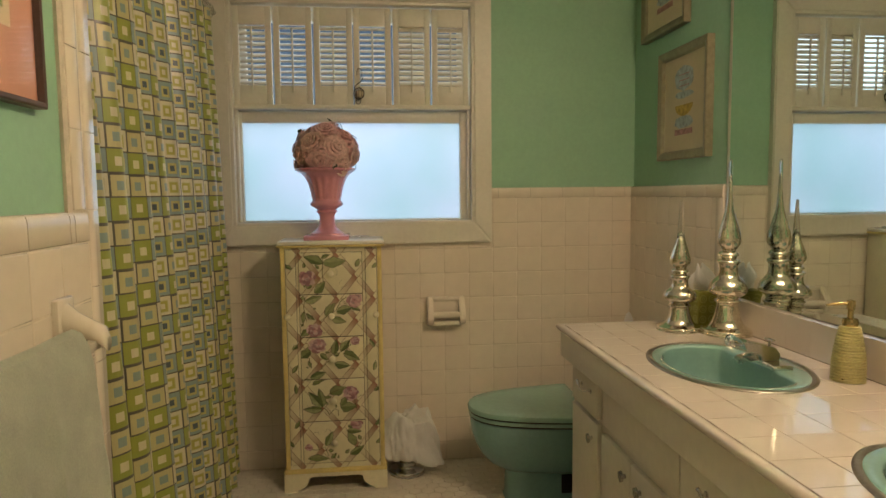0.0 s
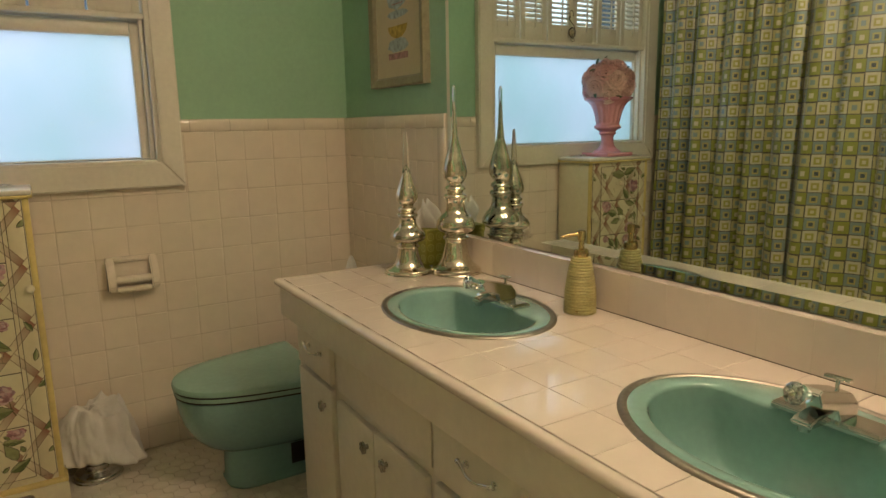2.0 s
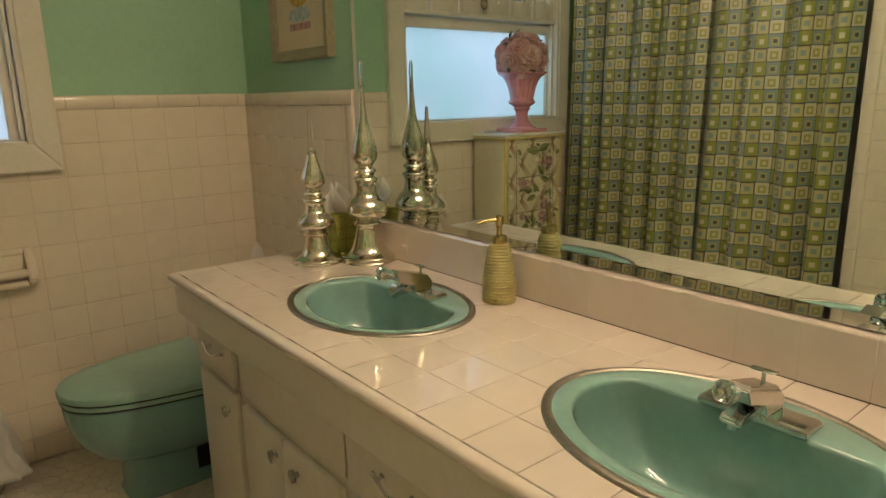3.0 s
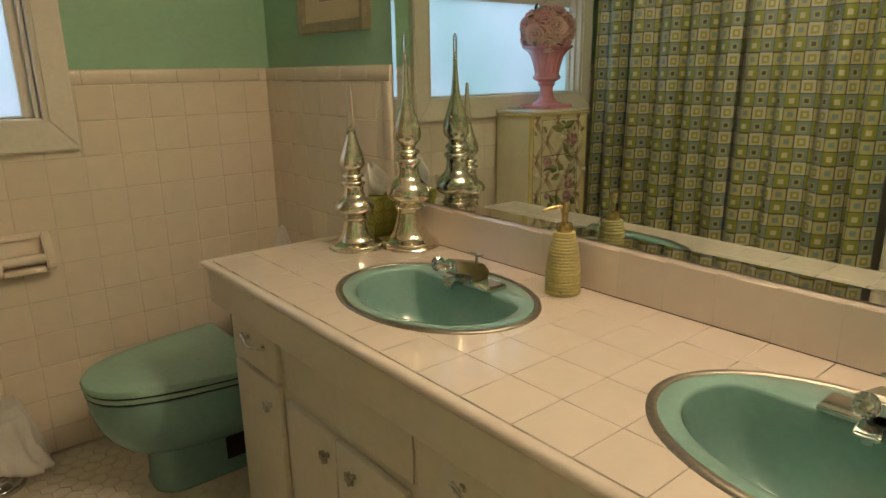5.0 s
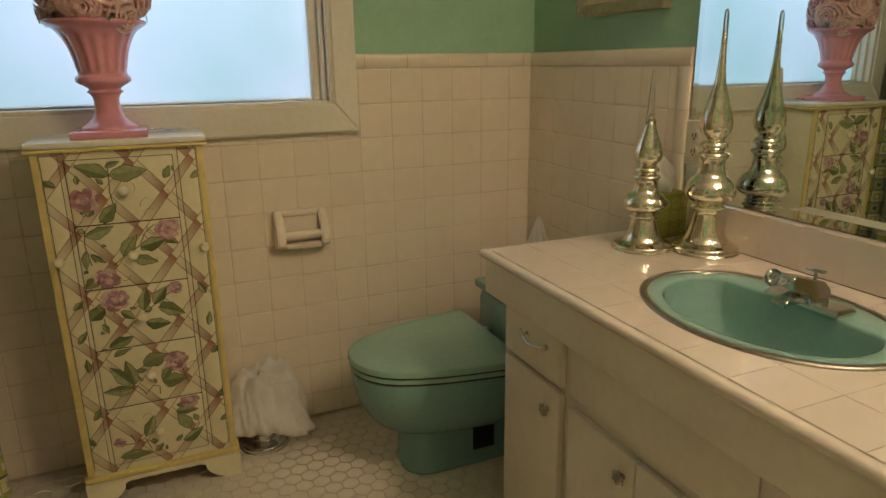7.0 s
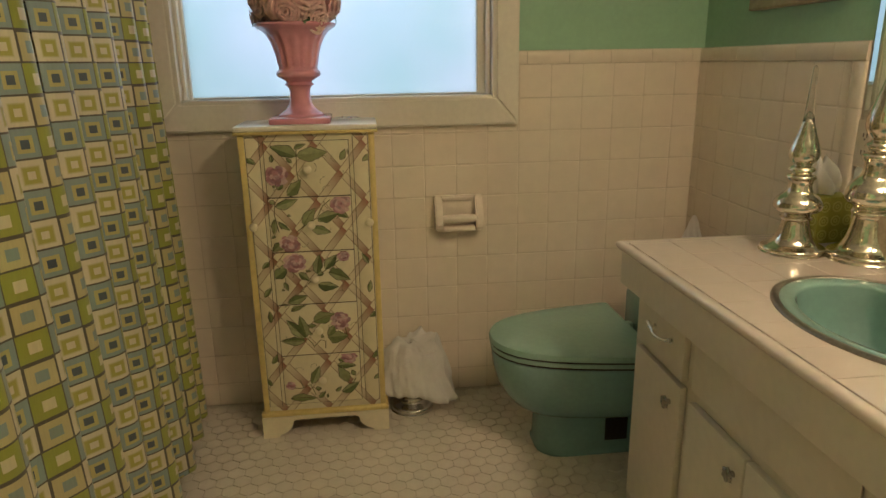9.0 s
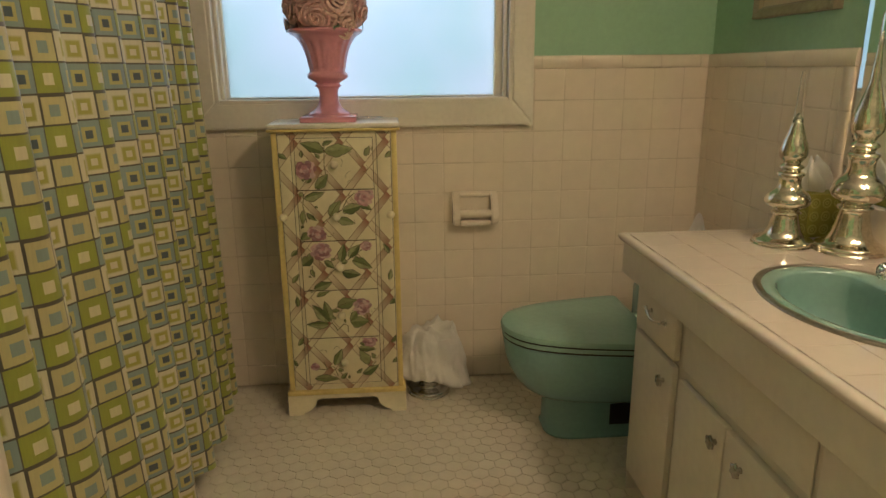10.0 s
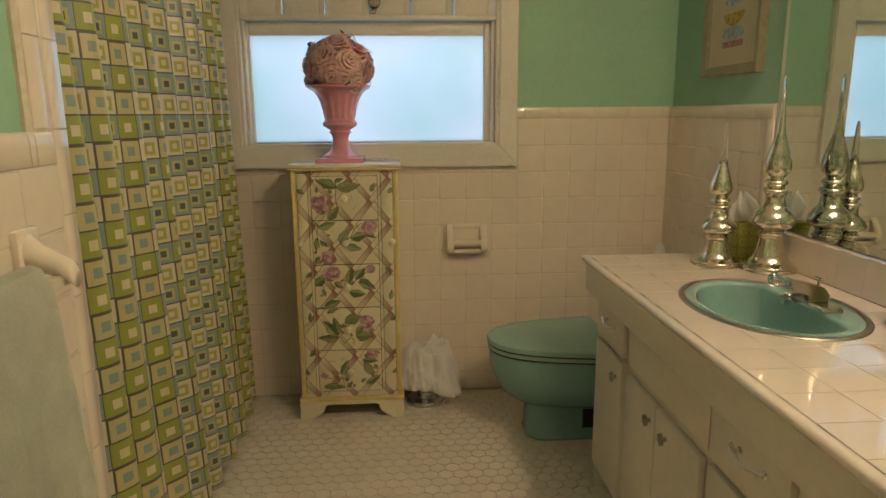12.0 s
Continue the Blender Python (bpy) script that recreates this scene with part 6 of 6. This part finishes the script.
def cap_row(parent, a, b, start, z, place, step=0.153, height=0.047):
    cut_at = [a] + [v for v in (start + step * k for k in range(-20, 21)) if a + 0.01 < v < b - 0.01] + [b]
    for p, q in zip(cut_at, cut_at[1:]):
        cap_piece(parent, q - p - 0.002, place((p + q) / 2, z), height)


cap_row(t_north, WX1 + 0.002, RIGHT - 0.001, 1.650, CAP + 0.0240, on_north)
cap_row(t_north, -0.40, WX0 - 0.002, 0.0, CAP + 0.0240, on_north)
cap_row(t_east, EY0, BACK - 0.001, 2.40, CAP + 0.0240, on_east)
cap_row(t_west, -0.30, 1.377, 1.357, WCAP + 0.0300, on_west, 0.153, 0.059)
# upright bullnose strips: the tile's free edge by the mirror, and round the green panel by the curtain
for k in range(11):
    z = CAP - PITCH * (k + 0.5)
    if z > 0.05:
        cap_piece(t_east, PITCH - 0.002, on_east(EY0 + 0.0235, z) @ pose(0, 0, 0, 0, 90, 0))
for k in range(8):
    cap_piece(t_west, 0.151, on_west(1.4075, WCAP + 0.062 + 0.153 * (k + 0.5)) @ pose(0, 0, 0, 0, 90, 0), 0.059)
cap_piece(t_west, 0.058, on_west(1.4075, WCAP + 0.0300), 0.059)
for k in range(16):
    cap_piece(t_west, 0.151, on_west(1.4625, 0.02 + 0.153 * (k + 0.5)) @ pose(0, 0, 0, 0, -90, 0))


# counter tiles: 5 by 19, cut round the basins
CP = 0.108
TY = [1.336 + CP * k for k in range(-9, 10)]
cy_lines = [CY0 + 0.0245] + [v for v in TY if CY0 + 0.03 < v < CY1 - 0.03] + [CY1 - 0.0245]
cx_lines = [CX0 + 0.0245 + (CX1 - CX0 - 0.0255) / 5 * k for k in range(6)]
for xa, xb in zip(cx_lines, cx_lines[1:]):
    for ya, yb in zip(cy_lines, cy_lines[1:]):
        w, h = xb - xa - 0.0011, yb - ya - 0.0011
        if h < 0.006:
            continue
        mx, my = (xa + xb) / 2, (ya + yb) / 2
        near = [k for k, (sx, sy) in enumerate(SINKS) if any(((px - sx) / SA) ** 2 + ((py - sy) / SB) ** 2 < 1 for px in (xa, mx, xb) for py in (ya, my, yb))]
        m = pose(mx, my, CZ - 0.0070, -90, 0, 0)
        ob = lay(counter, "counter_tile", w, h, m, M_CTILE, 0.0078, 0.0011, 0.10)
        if near:
            if all(((px - SINKS[near[0]][0]) / (SA - 0.016)) ** 2 + ((py - SINKS[near[0]][1]) / (SB - 0.016)) ** 2 < 1 for px in (xa, xb) for py in (ya, yb)):
                bpy.data.objects.remove(ob)
                continue
            ob.data = ob.data.copy()
            cut(ob, [KNIVES[k] for k in near])

for k in KNIVES:
    bpy.data.objects.remove(k)

# open joint between counter and backsplash
jr = random.Random(21)
bm = bmesh.new()
edge = None
for k in range(160):
    y = CY0 + 0.02 + (2.27 - CY0 - 0.02) * k / 159
    x, w = CX1 - 0.0016 + jr.uniform(-0.0005, 0.0005), 0.0003 + jr.uniform(0.0, 0.0007) * (0.5 + 0.5 * math.sin(k * 0.37))
    pair = [bm.verts.new((x - w, y, CZ + 0.0022)), bm.verts.new((CX1 - 0.0006, y, CZ + 0.0022)), bm.verts.new((CX1 - 0.0006, y, CZ - 0.002)), bm.verts.new((x - w, y, CZ - 0.002))]
    if edge:
        for i in range(4):
            bm.faces.new((edge[i], pair[i], pair[(i + 1) % 4], edge[(i + 1) % 4]))
    edge = pair
bmesh.ops.recalc_face_normals(bm, faces=bm.faces)
part("open_joint", bm, M_LINE, counter, "dark cracked joint", smooth=False)

# backsplash tiles
part("splash_bed", boxes((CX1 + 0.003, RIGHT + 0.0155, CY0, 2.272, CZ - 0.03, SPLASH_Z)), M_CTILE, splash, smooth=False)
for ya, yb in zip(cy_lines[::1], cy_lines[1::1]):
    if yb < 2.27:
        lay(splash, "splash_tile", yb - ya - 0.0003, SPLASH_Z - CZ - 0.0035, pose(CX1 + 0.0032, (ya + yb) / 2, (CZ + SPLASH_Z) / 2 + 0.001, 0, 0, -90), M_CTILE, 0.0055, 0.0005, 0.05)

# hexagonal floor tiles: single pieces near the walked line, the rest joined
HEX = 0.0535


def hex_outline(cx, cy, r, z):
    return [(cx + r * math.sin(math.pi / 3 * k), cy + r * math.cos(math.pi / 3 * k), z) for k in range(6)]


def hex_rows(cx, cy):
    r = (HEX - 0.0019) / math.sqrt(3)
    return [hex_outline(cx, cy, r, -0.003), hex_outline(cx, cy, r, 0.0000), hex_outline(cx, cy, r - 0.0013, 0.0010)]


hb = bmesh.new()
loft(hb, hex_rows(0, 0), False, True)
bmesh.ops.recalc_face_normals(hb, faces=hb.faces)
HEX_ME = bpy.data.meshes.new("hex_tile")
hb.to_mesh(HEX_ME)
hb.free()
HEX_ME.materials.append(M_HEX)
rest = bmesh.new()
count = 0
for j in range(-28, 67):
    y = j * HEX * math.sqrt(3) / 2
    for i in range(-9, 41):
        x = (i + 0.5 * (j % 2)) * HEX
        if not (-0.40 < x < 2.10 and -1.25 < y < 3.06):
            continue
        if 0.42 < x < 1.62 and 1.95 < y < 3.08 and count < 300:
            ob = new("hex_tile", HEX_ME)
            ob.parent = floor
            ob.matrix_basis = pose(x, y, 0.0, RNG.uniform(-0.3, 0.3), RNG.uniform(-0.3, 0.3), 0)
            count += 1
        else:
            loft(rest, hex_rows(x, y), False, True)
bmesh.ops.recalc_face_normals(rest, faces=rest.faces)
tagged(part("hex_tile_field", rest, M_HEX, floor, "white hexagonal tiles", smooth=False), kind="stuff")
